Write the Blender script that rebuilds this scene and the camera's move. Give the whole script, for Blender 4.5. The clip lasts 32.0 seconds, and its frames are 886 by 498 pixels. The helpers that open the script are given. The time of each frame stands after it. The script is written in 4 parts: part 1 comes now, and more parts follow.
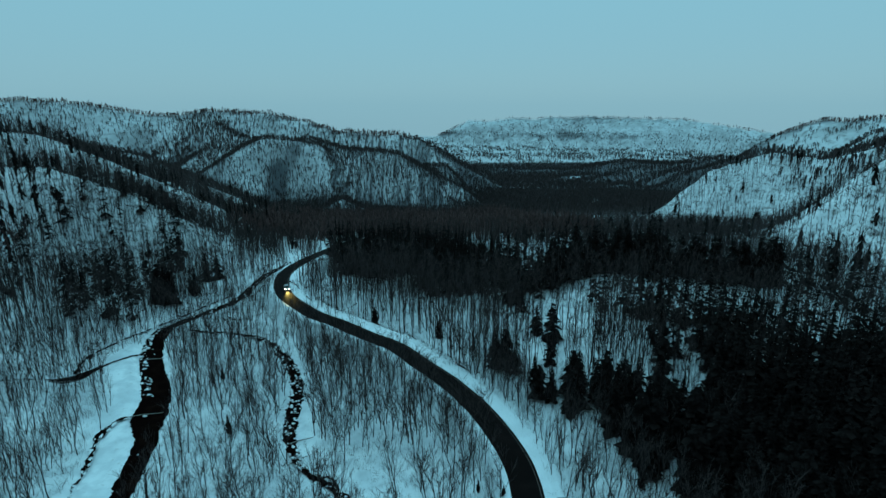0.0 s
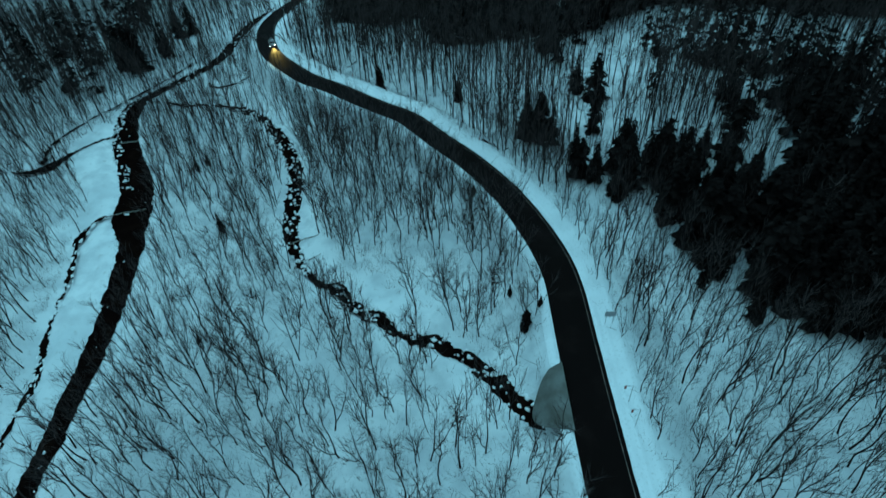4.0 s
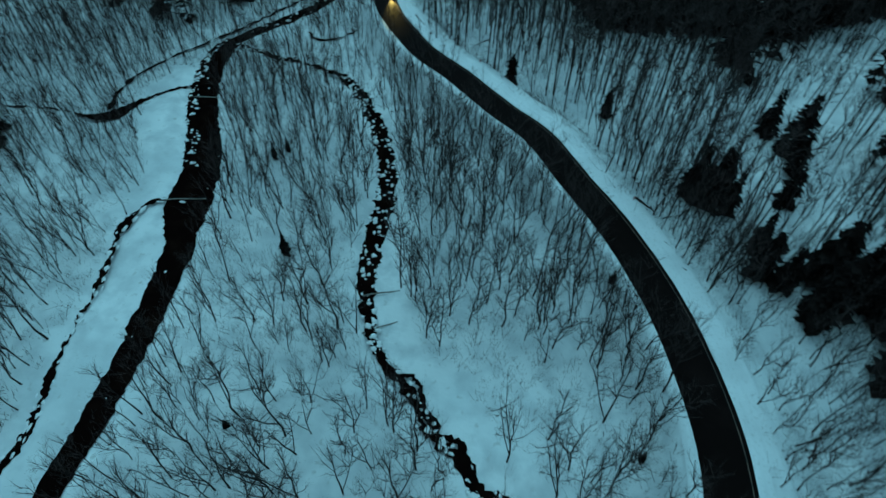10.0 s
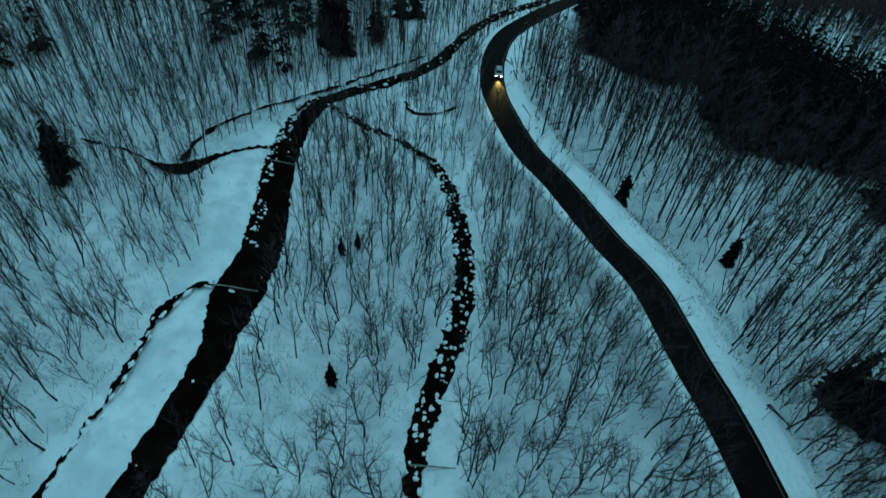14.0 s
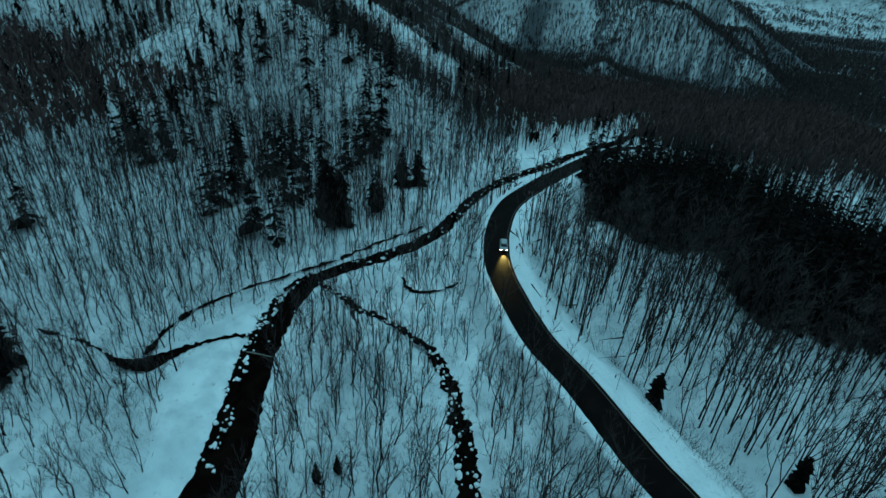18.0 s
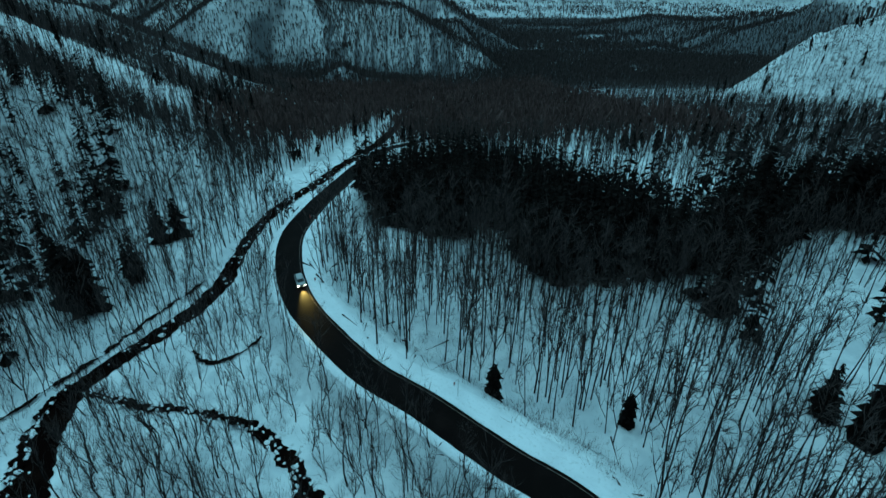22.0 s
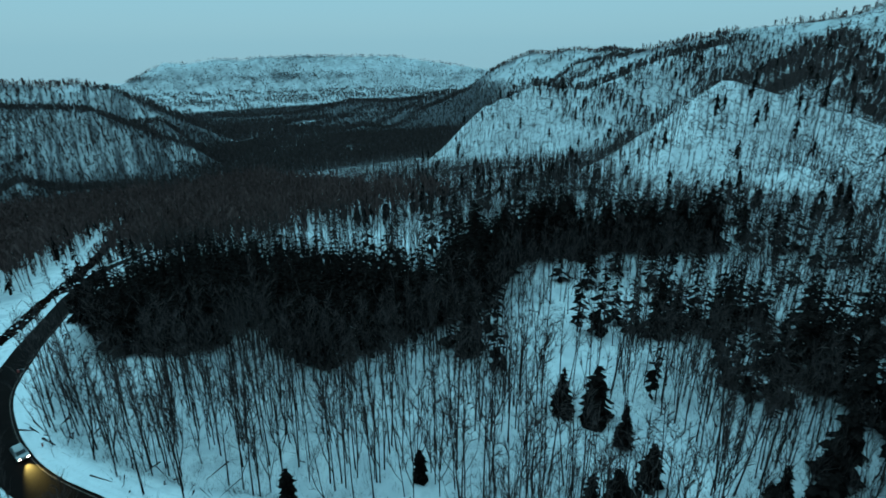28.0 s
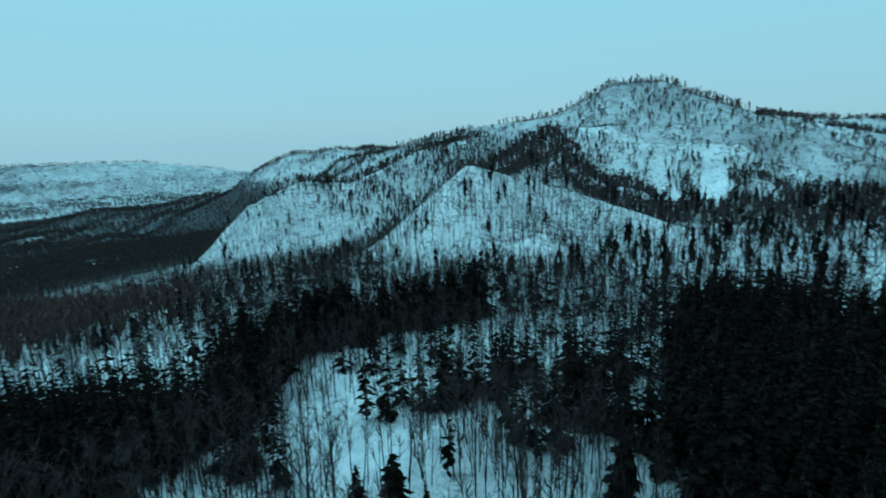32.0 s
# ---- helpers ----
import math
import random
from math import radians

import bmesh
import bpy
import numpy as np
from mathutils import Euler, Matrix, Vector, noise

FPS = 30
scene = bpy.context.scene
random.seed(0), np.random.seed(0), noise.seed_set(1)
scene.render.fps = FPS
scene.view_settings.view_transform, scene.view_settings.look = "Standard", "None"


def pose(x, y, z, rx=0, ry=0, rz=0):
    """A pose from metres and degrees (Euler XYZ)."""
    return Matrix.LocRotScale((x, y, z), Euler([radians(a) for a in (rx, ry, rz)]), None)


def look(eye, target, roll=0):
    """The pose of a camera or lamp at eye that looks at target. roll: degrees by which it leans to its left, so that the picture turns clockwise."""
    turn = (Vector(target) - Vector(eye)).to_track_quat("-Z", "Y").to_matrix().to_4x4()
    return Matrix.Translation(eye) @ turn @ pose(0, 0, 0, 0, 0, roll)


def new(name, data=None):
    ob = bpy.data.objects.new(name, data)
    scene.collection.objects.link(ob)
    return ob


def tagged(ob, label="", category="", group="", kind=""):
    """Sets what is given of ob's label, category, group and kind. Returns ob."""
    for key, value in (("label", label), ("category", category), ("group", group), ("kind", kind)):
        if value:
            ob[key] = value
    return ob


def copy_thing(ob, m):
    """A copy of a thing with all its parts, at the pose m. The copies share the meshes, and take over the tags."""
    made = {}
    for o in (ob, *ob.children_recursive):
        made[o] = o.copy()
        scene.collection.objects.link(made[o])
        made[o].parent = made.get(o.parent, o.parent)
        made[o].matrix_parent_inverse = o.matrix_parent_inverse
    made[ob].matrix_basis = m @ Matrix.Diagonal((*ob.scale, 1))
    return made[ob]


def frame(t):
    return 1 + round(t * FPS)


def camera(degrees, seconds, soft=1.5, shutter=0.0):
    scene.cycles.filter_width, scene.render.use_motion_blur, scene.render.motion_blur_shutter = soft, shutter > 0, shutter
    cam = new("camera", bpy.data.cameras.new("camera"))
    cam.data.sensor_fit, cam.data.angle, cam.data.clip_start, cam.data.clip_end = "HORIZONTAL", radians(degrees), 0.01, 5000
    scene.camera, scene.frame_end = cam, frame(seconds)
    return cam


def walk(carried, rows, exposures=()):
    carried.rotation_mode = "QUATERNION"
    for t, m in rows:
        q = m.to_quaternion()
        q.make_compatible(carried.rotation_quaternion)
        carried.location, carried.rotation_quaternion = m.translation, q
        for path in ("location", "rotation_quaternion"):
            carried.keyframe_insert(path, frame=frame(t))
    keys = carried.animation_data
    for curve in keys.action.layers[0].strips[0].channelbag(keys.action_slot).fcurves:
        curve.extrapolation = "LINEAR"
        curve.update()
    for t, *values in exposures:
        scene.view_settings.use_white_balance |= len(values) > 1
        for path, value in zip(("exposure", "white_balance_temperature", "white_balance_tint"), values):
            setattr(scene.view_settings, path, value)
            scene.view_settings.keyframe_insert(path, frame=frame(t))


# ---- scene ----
cam = camera(78.0, 32.0, soft=1.5, shutter=0.5)
PATH = [
    (0, (1.53, -38.04, 70.11), (2.41, -18.72, 65.01), 0.02),
    (0.5, (1.23, -35.15, 69.67), (2.08, -15.82, 64.58), -0.08),
    (1, (1.03, -32.11, 69.09), (1.81, -12.91, 63.55), -0.25),
    (1.5, (0.95, -28.87, 68.20), (1.64, -10.11, 61.31), -0.88),
    (2, (1.02, -25.41, 67.28), (1.61, -7.37, 58.69), -1.25),
    (2.5, (1.04, -22.05, 66.45), (1.52, -4.78, 56.37), -1.72),
    (3, (1.25, -18.80, 65.95), (1.58, -2.06, 55.01), -2.11),
    (3.5, (1.79, -15.60, 65.69), (1.91, 0.53, 53.86), -2.89),
    (4, (2.42, -12.72, 65.28), (2.26, 2.31, 52.09), -3.79),
    (4.5, (2.97, -10.11, 64.86), (2.55, 4.09, 50.77), -4.75),
    (6.5, (1.83, -0.12, 63.75), (1.23, 13.52, 49.13), -4.80),
    (7, (1.15, 2.61, 63.85), (0.59, 16.22, 49.21), -4.46),
    (7.5, (0.39, 5.44, 64.01), (-0.26, 19.01, 49.33), -4.04),
    (8, (-0.43, 8.32, 64.18), (-1.30, 21.83, 49.46), -3.45),
    (8.5, (-1.33, 11.17, 64.33), (-2.34, 24.62, 49.56), -2.81),
    (9, (-2.54, 14.01, 64.28), (-3.91, 27.43, 49.51), -1.87),
    (9.5, (-4.21, 17.04, 63.83), (-6.15, 30.41, 49.08), -0.62),
    (10, (-6.12, 19.83, 63.67), (-8.70, 33.07, 48.90), 1.06),
    (10.5, (-8.10, 22.30, 63.73), (-11.46, 35.30, 48.92), 2.77),
    (11, (-10.05, 24.75, 63.73), (-13.89, 37.57, 48.86), 4.17),
    (11.5, (-11.59, 27.12, 63.91), (-15.58, 39.81, 48.97), 5.16),
    (12, (-12.90, 29.52, 64.22), (-17.01, 42.10, 49.22), 5.84),
    (12.5, (-14.07, 32.01, 64.58), (-18.17, 44.60, 49.59), 6.27),
    (13, (-15.11, 34.50, 64.88), (-19.27, 47.29, 50.08), 6.25),
    (13.5, (-15.67, 36.75, 64.98), (-20.02, 49.83, 50.49), 6.28),
    (14, (-16.25, 39.08, 64.71), (-20.90, 52.50, 50.63), 5.78),
    (14.5, (-17.06, 41.24, 64.65), (-21.93, 55.02, 51.00), 5.67),
    (15, (-18.10, 43.31, 64.47), (-23.20, 57.47, 51.31), 5.35),
    (15.5, (-19.12, 45.19, 64.47), (-24.40, 59.74, 51.81), 5.21),
    (17.5, (-20.24, 52.59, 64.15), (-26.64, 68.37, 53.67), 3.90),
    (18, (-21.42, 54.40, 64.07), (-27.76, 70.43, 53.93), 3.87),
    (18.5, (-22.89, 56.24, 63.90), (-28.04, 72.67, 53.73), 3.80),
    (19, (-23.73, 57.90, 63.94), (-26.90, 74.79, 53.70), 3.09),
    (19.5, (-23.97, 59.26, 64.02), (-25.97, 76.28, 53.71), 2.51),
    (20, (-24.03, 60.26, 64.06), (-24.84, 77.36, 53.71), 1.94),
    (20.5, (-24.19, 60.91, 63.95), (-23.87, 78.04, 53.63), 1.21),
    (21, (-24.28, 61.47, 63.70), (-23.42, 78.61, 53.43), 0.80),
    (21.5, (-24.35, 61.63, 63.59), (-23.27, 78.85, 53.47), 0.60),
    (22, (-24.37, 61.51, 63.54), (-23.33, 78.99, 53.89), 0.49),
    (22.5, (-24.32, 61.31, 63.43), (-23.29, 79.16, 54.48), 0.37),
    (23, (-24.13, 61.17, 63.15), (-23.09, 79.42, 55.02), 0.08),
    (23.5, (-23.98, 60.80, 62.99), (-22.95, 79.39, 55.67), -0.08),
    (24, (-23.98, 60.59, 62.94), (-22.86, 79.27, 55.88), -0.08),
    (24.5, (-24.17, 60.57, 62.98), (-22.62, 79.23, 55.94), -0.04),
    (26.5, (-26.50, 58.33, 65.66), (-20.93, 76.21, 58.66), 0.54),
    (27, (-25.84, 58.86, 65.97), (-18.21, 75.96, 58.96), -0.36),
    (27.5, (-25.65, 58.73, 66.38), (-16.79, 75.21, 59.32), -0.56),
    (28, (-25.60, 58.16, 66.92), (-15.86, 74.11, 59.82), -0.73),
    (28.5, (-25.67, 58.05, 67.34), (-15.03, 73.41, 60.20), -1.01),
    (29, (-25.25, 58.17, 67.18), (-13.72, 72.86, 60.03), -1.17),
    (29.5, (-24.30, 58.39, 66.63), (-11.89, 72.33, 59.46), -1.47),
    (30, (-23.10, 58.77, 65.85), (-9.98, 72.29, 59.13), -1.72),
    (30.5, (-21.84, 59.00, 65.18), (-8.14, 72.31, 59.24), -1.85),
    (31, (-20.73, 59.63, 64.34), (-6.39, 72.73, 59.58), -2.10),
    (31.5, (-19.85, 60.32, 63.43), (-4.80, 72.89, 59.50), -2.00),
    (32, (-19.07, 60.90, 62.62), (-3.04, 72.19, 58.65), -1.84),
]
walk(cam, [(t, look(eye, target, roll)) for t, eye, target, roll in PATH],
     exposures=((0, 0.22), (1.5, 0.26), (3, 0.3), (4.5, 0.18), (6.5, -0.04), (13, -0.13), (17.5, -0.04), (20, 0.06), (23, 0.26), (26.5, 0.32), (28, 0.4), (30, 0.52), (32, 0.58)))

# ---- light: an even overcast winter dusk ----
world = bpy.data.worlds.new("overcast_sky")
scene.world = world
world.use_nodes = True
wn, wl = world.node_tree.nodes, world.node_tree.links
wn.clear()
w_out, w_bg = wn.new("ShaderNodeOutputWorld"), wn.new("ShaderNodeBackground")
w_sky, w_mix, w_ramp = wn.new("ShaderNodeTexSky"), wn.new("ShaderNodeMix"), wn.new("ShaderNodeValToRGB")
w_geo, w_sep = wn.new("ShaderNodeTexCoord"), wn.new("ShaderNodeSeparateXYZ")
w_sky.sky_type, w_sky.sun_disc = "NISHITA", False
w_sky.sun_elevation, w_sky.sun_rotation = radians(52), radians(200)
w_mix.data_type = "RGBA"
w_mix.inputs["Factor"].default_value = 0.93
w_ramp.color_ramp.elements[0].position, w_ramp.color_ramp.elements[0].color = 0.48, (1.92, 3.8, 4.6, 1)
w_ramp.color_ramp.elements[1].position, w_ramp.color_ramp.elements[1].color = 0.72, (1.95, 5.1, 6.3, 1)
w_half = wn.new("ShaderNodeMath")
w_half.operation = "MULTIPLY_ADD"
w_half.inputs[1].default_value, w_half.inputs[2].default_value = 0.5, 0.5
wl.new(w_geo.outputs["Generated"], w_sep.inputs[0])
wl.new(w_sep.outputs["Z"], w_half.inputs[0])
wl.new(w_half.outputs[0], w_ramp.inputs[0])
wl.new(w_sky.outputs[0], w_mix.inputs["A"])
wl.new(w_ramp.outputs[0], w_mix.inputs["B"])
wl.new(w_mix.outputs["Result"], w_bg.inputs[0])
w_bg.inputs[1].default_value = 0.1
wl.new(w_bg.outputs[0], w_out.inputs[0])
sun = new("sun", bpy.data.lights.new("sun", "SUN"))
sun.data.energy, sun.data.angle, sun.data.color = 0.85, radians(50), (0.38, 0.9, 1.08)
sun.matrix_world = pose(0, 0, 300, 38, 0, 200)


# ---- materials ----
def material(name, base, rough, layers=(), bump=(), metal=0.0, emit=None, random=0.0, spec=0.5):
    """A principled material. layers: (scale, low, high, colour) of noise mixed over the base; bump: (scale, strength, distance)."""
    m = bpy.data.materials.new(name)
    m.use_nodes = True
    n, l = m.node_tree.nodes, m.node_tree.links
    b = n["Principled BSDF"]
    b.inputs["Roughness"].default_value, b.inputs["Metallic"].default_value = rough, metal
    b.inputs["Specular IOR Level"].default_value = spec
    rgb = n.new("ShaderNodeRGB")
    rgb.outputs[0].default_value = (*base, 1)
    out = rgb.outputs[0]
    where = n.new("ShaderNodeTexCoord").outputs["Object"]
    for scale, low, high, colour in layers:
        t, r, x = n.new("ShaderNodeTexNoise"), n.new("ShaderNodeMapRange"), n.new("ShaderNodeMix")
        t.inputs["Scale"].default_value, t.inputs["Detail"].default_value = scale, 6
        r.inputs["From Min"].default_value, r.inputs["From Max"].default_value = low, high
        x.data_type = "RGBA"
        x.inputs["B"].default_value = (*colour, 1)
        l.new(where, t.inputs["Vector"])
        l.new(t.outputs[0], r.inputs[0])
        l.new(r.outputs[0], x.inputs["Factor"])
        l.new(out, x.inputs["A"])
        out = x.outputs["Result"]
    if random:
        i, h, r = n.new("ShaderNodeNewGeometry"), n.new("ShaderNodeHueSaturation"), n.new("ShaderNodeMapRange")
        r.inputs["To Min"].default_value, r.inputs["To Max"].default_value = 1 - random, 1 + random
        l.new(i.outputs["Random Per Island"], r.inputs[0])
        l.new(r.outputs[0], h.inputs["Value"])
        l.new(out, h.inputs["Color"])
        out = h.outputs[0]
    l.new(out, b.inputs["Base Color"])
    last = None
    for scale, strength, distance in bump:
        t, u = n.new("ShaderNodeTexNoise"), n.new("ShaderNodeBump")
        t.inputs["Scale"].default_value, t.inputs["Detail"].default_value = scale, 5
        u.inputs["Strength"].default_value, u.inputs["Distance"].default_value = strength, distance
        l.new(where, t.inputs["Vector"])
        l.new(t.outputs[0], u.inputs["Height"])
        if last:
            l.new(last, u.inputs["Normal"])
        last = u.outputs[0]
    if last:
        l.new(last, b.inputs["Normal"])
    if emit:
        b.inputs["Emission Color"].default_value, b.inputs["Emission Strength"].default_value = (*emit[0], 1), emit[1]
    return m


SNOW = material("snow", (0.78, 0.8, 0.82), 0.6, [(0.075, 0.4, 0.66, (0.62, 0.66, 0.69)), (0.3, 0.44, 0.68, (0.56, 0.59, 0.62)), (0.9, 0.62, 0.8, (0.45, 0.45, 0.45))], [(0.35, 0.5, 0.6), (2.2, 0.35, 0.15)], spec=0.2)
BRUSHY = material("snow_with_brush", (0.76, 0.78, 0.8), 0.65, [(0.05, 0.42, 0.66, (0.58, 0.6, 0.62)), (0.22, 0.56, 0.68, (0.25, 0.245, 0.245)), (0.8, 0.57, 0.7, (0.14, 0.135, 0.135))], [(0.3, 0.6, 0.8), (1.4, 0.5, 0.3)], spec=0.15)


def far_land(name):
    """Far country: snow where the cover of forest is thin, dark mottled forest floor where it is thick, with a ragged
    edge. Distance haze is put into both colours.
    """
    # snow duller than near by: haze softening the far contrast, put into the colour
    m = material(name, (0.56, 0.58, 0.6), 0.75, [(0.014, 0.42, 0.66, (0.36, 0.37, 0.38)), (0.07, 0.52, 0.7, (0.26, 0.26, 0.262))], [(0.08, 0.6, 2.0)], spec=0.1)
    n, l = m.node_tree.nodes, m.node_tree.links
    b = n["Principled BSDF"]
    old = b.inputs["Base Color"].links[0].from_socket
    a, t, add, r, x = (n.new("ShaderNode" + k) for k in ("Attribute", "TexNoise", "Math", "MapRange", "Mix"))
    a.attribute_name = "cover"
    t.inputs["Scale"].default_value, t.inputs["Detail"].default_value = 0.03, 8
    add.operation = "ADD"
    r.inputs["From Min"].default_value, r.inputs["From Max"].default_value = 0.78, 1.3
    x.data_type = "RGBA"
    # forest floor, lifted and tinged blue to stand in for haze
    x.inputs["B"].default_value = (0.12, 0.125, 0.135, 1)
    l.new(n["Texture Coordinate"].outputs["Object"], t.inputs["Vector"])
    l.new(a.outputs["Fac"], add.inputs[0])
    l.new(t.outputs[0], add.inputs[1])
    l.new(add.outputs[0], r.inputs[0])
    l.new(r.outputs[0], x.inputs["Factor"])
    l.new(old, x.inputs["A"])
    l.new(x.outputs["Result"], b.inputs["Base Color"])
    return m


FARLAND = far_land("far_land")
FLOE = material("snow_clump", (0.8, 0.82, 0.84), 0.6, [(1.3, 0.5, 0.8, (0.6, 0.64, 0.66))], [(3, 0.4, 0.1)], spec=0.2)
WATER = material("dark_water", (0.0045, 0.0022, 0.002), 0.45, [(0.25, 0.5, 0.75, (0.013, 0.0065, 0.005))], [(1.8, 0.25, 0.05)], spec=0.0)
ASPHALT = material("asphalt", (0.0062, 0.0033, 0.003), 0.85, [(0.35, 0.5, 0.72, (0.012, 0.0066, 0.006)), (9, 0.45, 0.7, (0.004, 0.0022, 0.002))], [(40, 0.3, 0.01)], spec=0.04)
SLUSH = material("packed_snow", (0.72, 0.75, 0.78), 0.6, [(0.25, 0.45, 0.7, (0.64, 0.67, 0.7)), (2.6, 0.56, 0.74, (0.55, 0.57, 0.58))], [(1.6, 0.3, 0.08)], spec=0.2)
PAINT = material("road_paint", (0.12, 0.075, 0.06), 0.7, [(0.8, 0.45, 0.6, (0.03, 0.022, 0.02))])
BARK = material("bark", (0.015, 0.0095, 0.009), 0.9, [(1.2, 0.45, 0.7, (0.028, 0.018, 0.016))], random=0.45, spec=0.1)
TWIG = material("twigs", (0.046, 0.033, 0.032), 0.9, [(0.6, 0.45, 0.7, (0.075, 0.054, 0.051))], random=0.4, spec=0.1)
GREYTWIG = material("grey_brown_twigs", (0.068, 0.04, 0.037), 0.95, [(0.03, 0.42, 0.66, (0.1, 0.06, 0.056))], random=0.45, spec=0.05)
NEEDLE = material("conifer_needles", (0.0075, 0.0052, 0.0048), 0.9, [(0.5, 0.45, 0.7, (0.015, 0.0105, 0.0095))], random=0.6, spec=0.02)
CONCRETE = material("concrete", (0.085, 0.08, 0.07), 0.85, [(0.5, 0.4, 0.7, (0.15, 0.15, 0.145))], [(6, 0.3, 0.05)])
STEEL = material("painted_steel", (0.35, 0.36, 0.37), 0.5, metal=0.4)
SIGN_RED = material("red_white_panel", (0.3, 0.05, 0.04), 0.5)
CAR_PAINT = material("grey_car_paint", (0.16, 0.165, 0.17), 0.3, metal=0.4)
CAR_GLASS = material("car_glass", (0.01, 0.012, 0.014), 0.08)
RUBBER = material("tyre_rubber", (0.015, 0.015, 0.015), 0.9)
HEADLIGHT = material("lit_headlight", (0.9, 0.88, 0.75), 0.3, emit=((1.0, 0.93, 0.72), 14.0))
WOOD = material("weathered_log", (0.16, 0.14, 0.12), 0.85, [(3, 0.4, 0.7, (0.3, 0.29, 0.28))])


# ---- the lie of the land ----
def curve_through(pts, step):
    """A smooth line through plan points, evenly stepped."""
    p = np.array(pts, float)
    q = np.vstack([2 * p[0] - p[1], p, 2 * p[-1] - p[-2]])
    out = []
    for i in range(1, len(q) - 2):
        n = max(2, int(np.linalg.norm(q[i + 1] - q[i]) / step))
        t = np.linspace(0, 1, n, endpoint=False)[:, None]
        out.append(0.5 * (2 * q[i] + (q[i + 1] - q[i - 1]) * t + (2 * q[i - 1] - 5 * q[i] + 4 * q[i + 1] - q[i + 2]) * t**2
                          + (3 * q[i] - q[i - 1] - 3 * q[i + 1] + q[i + 2]) * t**3))
    return np.vstack(out + [p[-1:]])


def from_line(x, y, line, values=None):
    """The distance of points from a plan line, with the value along it and the signed side (right of it is positive)."""
    best, val, side = np.full(x.shape, 1e9), np.zeros(x.shape), np.zeros(x.shape)
    for i in range(len(line) - 1):
        ax, ay = line[i][0], line[i][1]
        bx, by = line[i + 1][0] - ax, line[i + 1][1] - ay
        t = np.clip(((x - ax) * bx + (y - ay) * by) / (bx * bx + by * by), 0, 1)
        dx, dy = x - ax - t * bx, y - ay - t * by
        d = np.hypot(dx, dy)
        near = d < best
        best = np.where(near, d, best)
        if values is not None:
            val = np.where(near, values[i] + t * (values[i + 1] - values[i]), val)
        side = np.where(near, np.sign(dx * by - dy * bx), side)
    return best, val, side


_rng = np.random.default_rng(7)
_waves = [(_rng.normal(size=(14, 2)), _rng.uniform(0, 6.28, 14)) for _ in range(5)]


def rough(x, y, size, octaves=3):
    """Smooth plan noise, about -1 to 1, with waves of that size in metres."""
    out, amp, total = np.zeros(np.shape(x)), 1.0, 0.0
    for k in range(octaves):
        w, ph = _waves[k]
        s = 0
        for (a, b), p in zip(w, ph):
            s = s + np.sin((a * x + b * y) * 2.6 / size * 2**k + p)
        out, total, amp = out + amp * s / 3.7, total + amp, amp * 0.5
    return out / total


ROAD = curve_through([(17.6, -60), (18.2, -20), (19.0, 18), (19.6, 34.8), (20.0, 46.5), (19.1, 54.6), (16.4, 64.9), (12.5, 74.6), (7.2, 84.4), (1.8, 92.4), (-5.2, 103.2), (-13.6, 110.8),
                      (-23.6, 120.8), (-33.2, 129.4), (-43.2, 143.4), (-48.0, 153.2), (-51.6, 165.6), (-53.2, 180.5), (-50.2, 198.5), (-46, 219), (-41, 242), (-32, 268), (-18, 290)], 2.5)
RIVER_PLAN = [(-50, -60), (-51, -10), (-51.5, 17), (-52.3, 32), (-53.2, 44), (-54.4, 52), (-56, 60.5), (-58.2, 69.6), (-61.2, 77), (-63.5, 85.5), (-66.5, 92), (-70.4, 99.5), (-74.7, 108), (-78.2, 118),
              (-80.1, 126), (-80, 131.5), (-77, 139.5), (-73, 147), (-69, 156.5), (-67, 168), (-67, 188), (-65.5, 205), (-63, 218), (-56, 242), (-49, 275), (-42, 318), (-38, 360), (-30, 430), (0, 560), (60, 750)]
RIVER_W = [2.6, 2.6, 2.8, 3.2, 3.6, 4.0, 4.3, 5.2, 7.6, 7.0, 6.6, 6.2, 5.6, 4.8, 4.2, 3.6, 3.6, 3.8, 3.8, 3.6, 3.4, 3.6, 4.0, 4.2, 4.6, 5, 5, 5, 5, 5]
RIVER = curve_through([(x, y, w) for (x, y), w in zip(RIVER_PLAN, RIVER_W)], 1.2)
STREAM_PLAN = [(21.7, 16.7), (17.0, 22.0), (11.3, 27.9), (5.5, 35.4), (1.7, 38.1), (-1.6, 40.2), (-5.7, 41.6), (-10.2, 45.4), (-13.6, 49.1), (-18, 52.7), (-21.9, 56.6), (-24.5, 61), (-26.9, 67.4), (-28.2, 76), (-29.2, 86.5),
               (-32.2, 97), (-37.5, 107.5), (-42.5, 115.6), (-48.5, 121.8), (-54, 124.4), (-61, 126.5), (-68.6, 127.6), (-76, 130.3), (-80, 131.5)]
STREAM_W = [3.0, 3.0, 2.8, 2.4, 2.2, 2.0, 1.6, 1.4, 1.2, 1.2, 1.1, 1.8, 2.8, 3.2, 3.5, 3.6, 3.2, 2.6, 2.0, 1.6, 1.5, 1.4, 1.3, 1.3]
STREAM = curve_through([(x, y, w) for (x, y), w in zip(STREAM_PLAN, STREAM_W)], 0.8)
STRAND = curve_through([(3.8, 35.2, 0.6), (0.2, 40.6, 0.8), (-4.0, 40.2, 0.7), (-8.6, 46.3, 0.8), (-13.2, 47.2, 0.6), (-15.8, 53.4, 0.8), (-19.8, 53.6, 0.6), (-23.5, 58.9, 0.9)], 0.6)
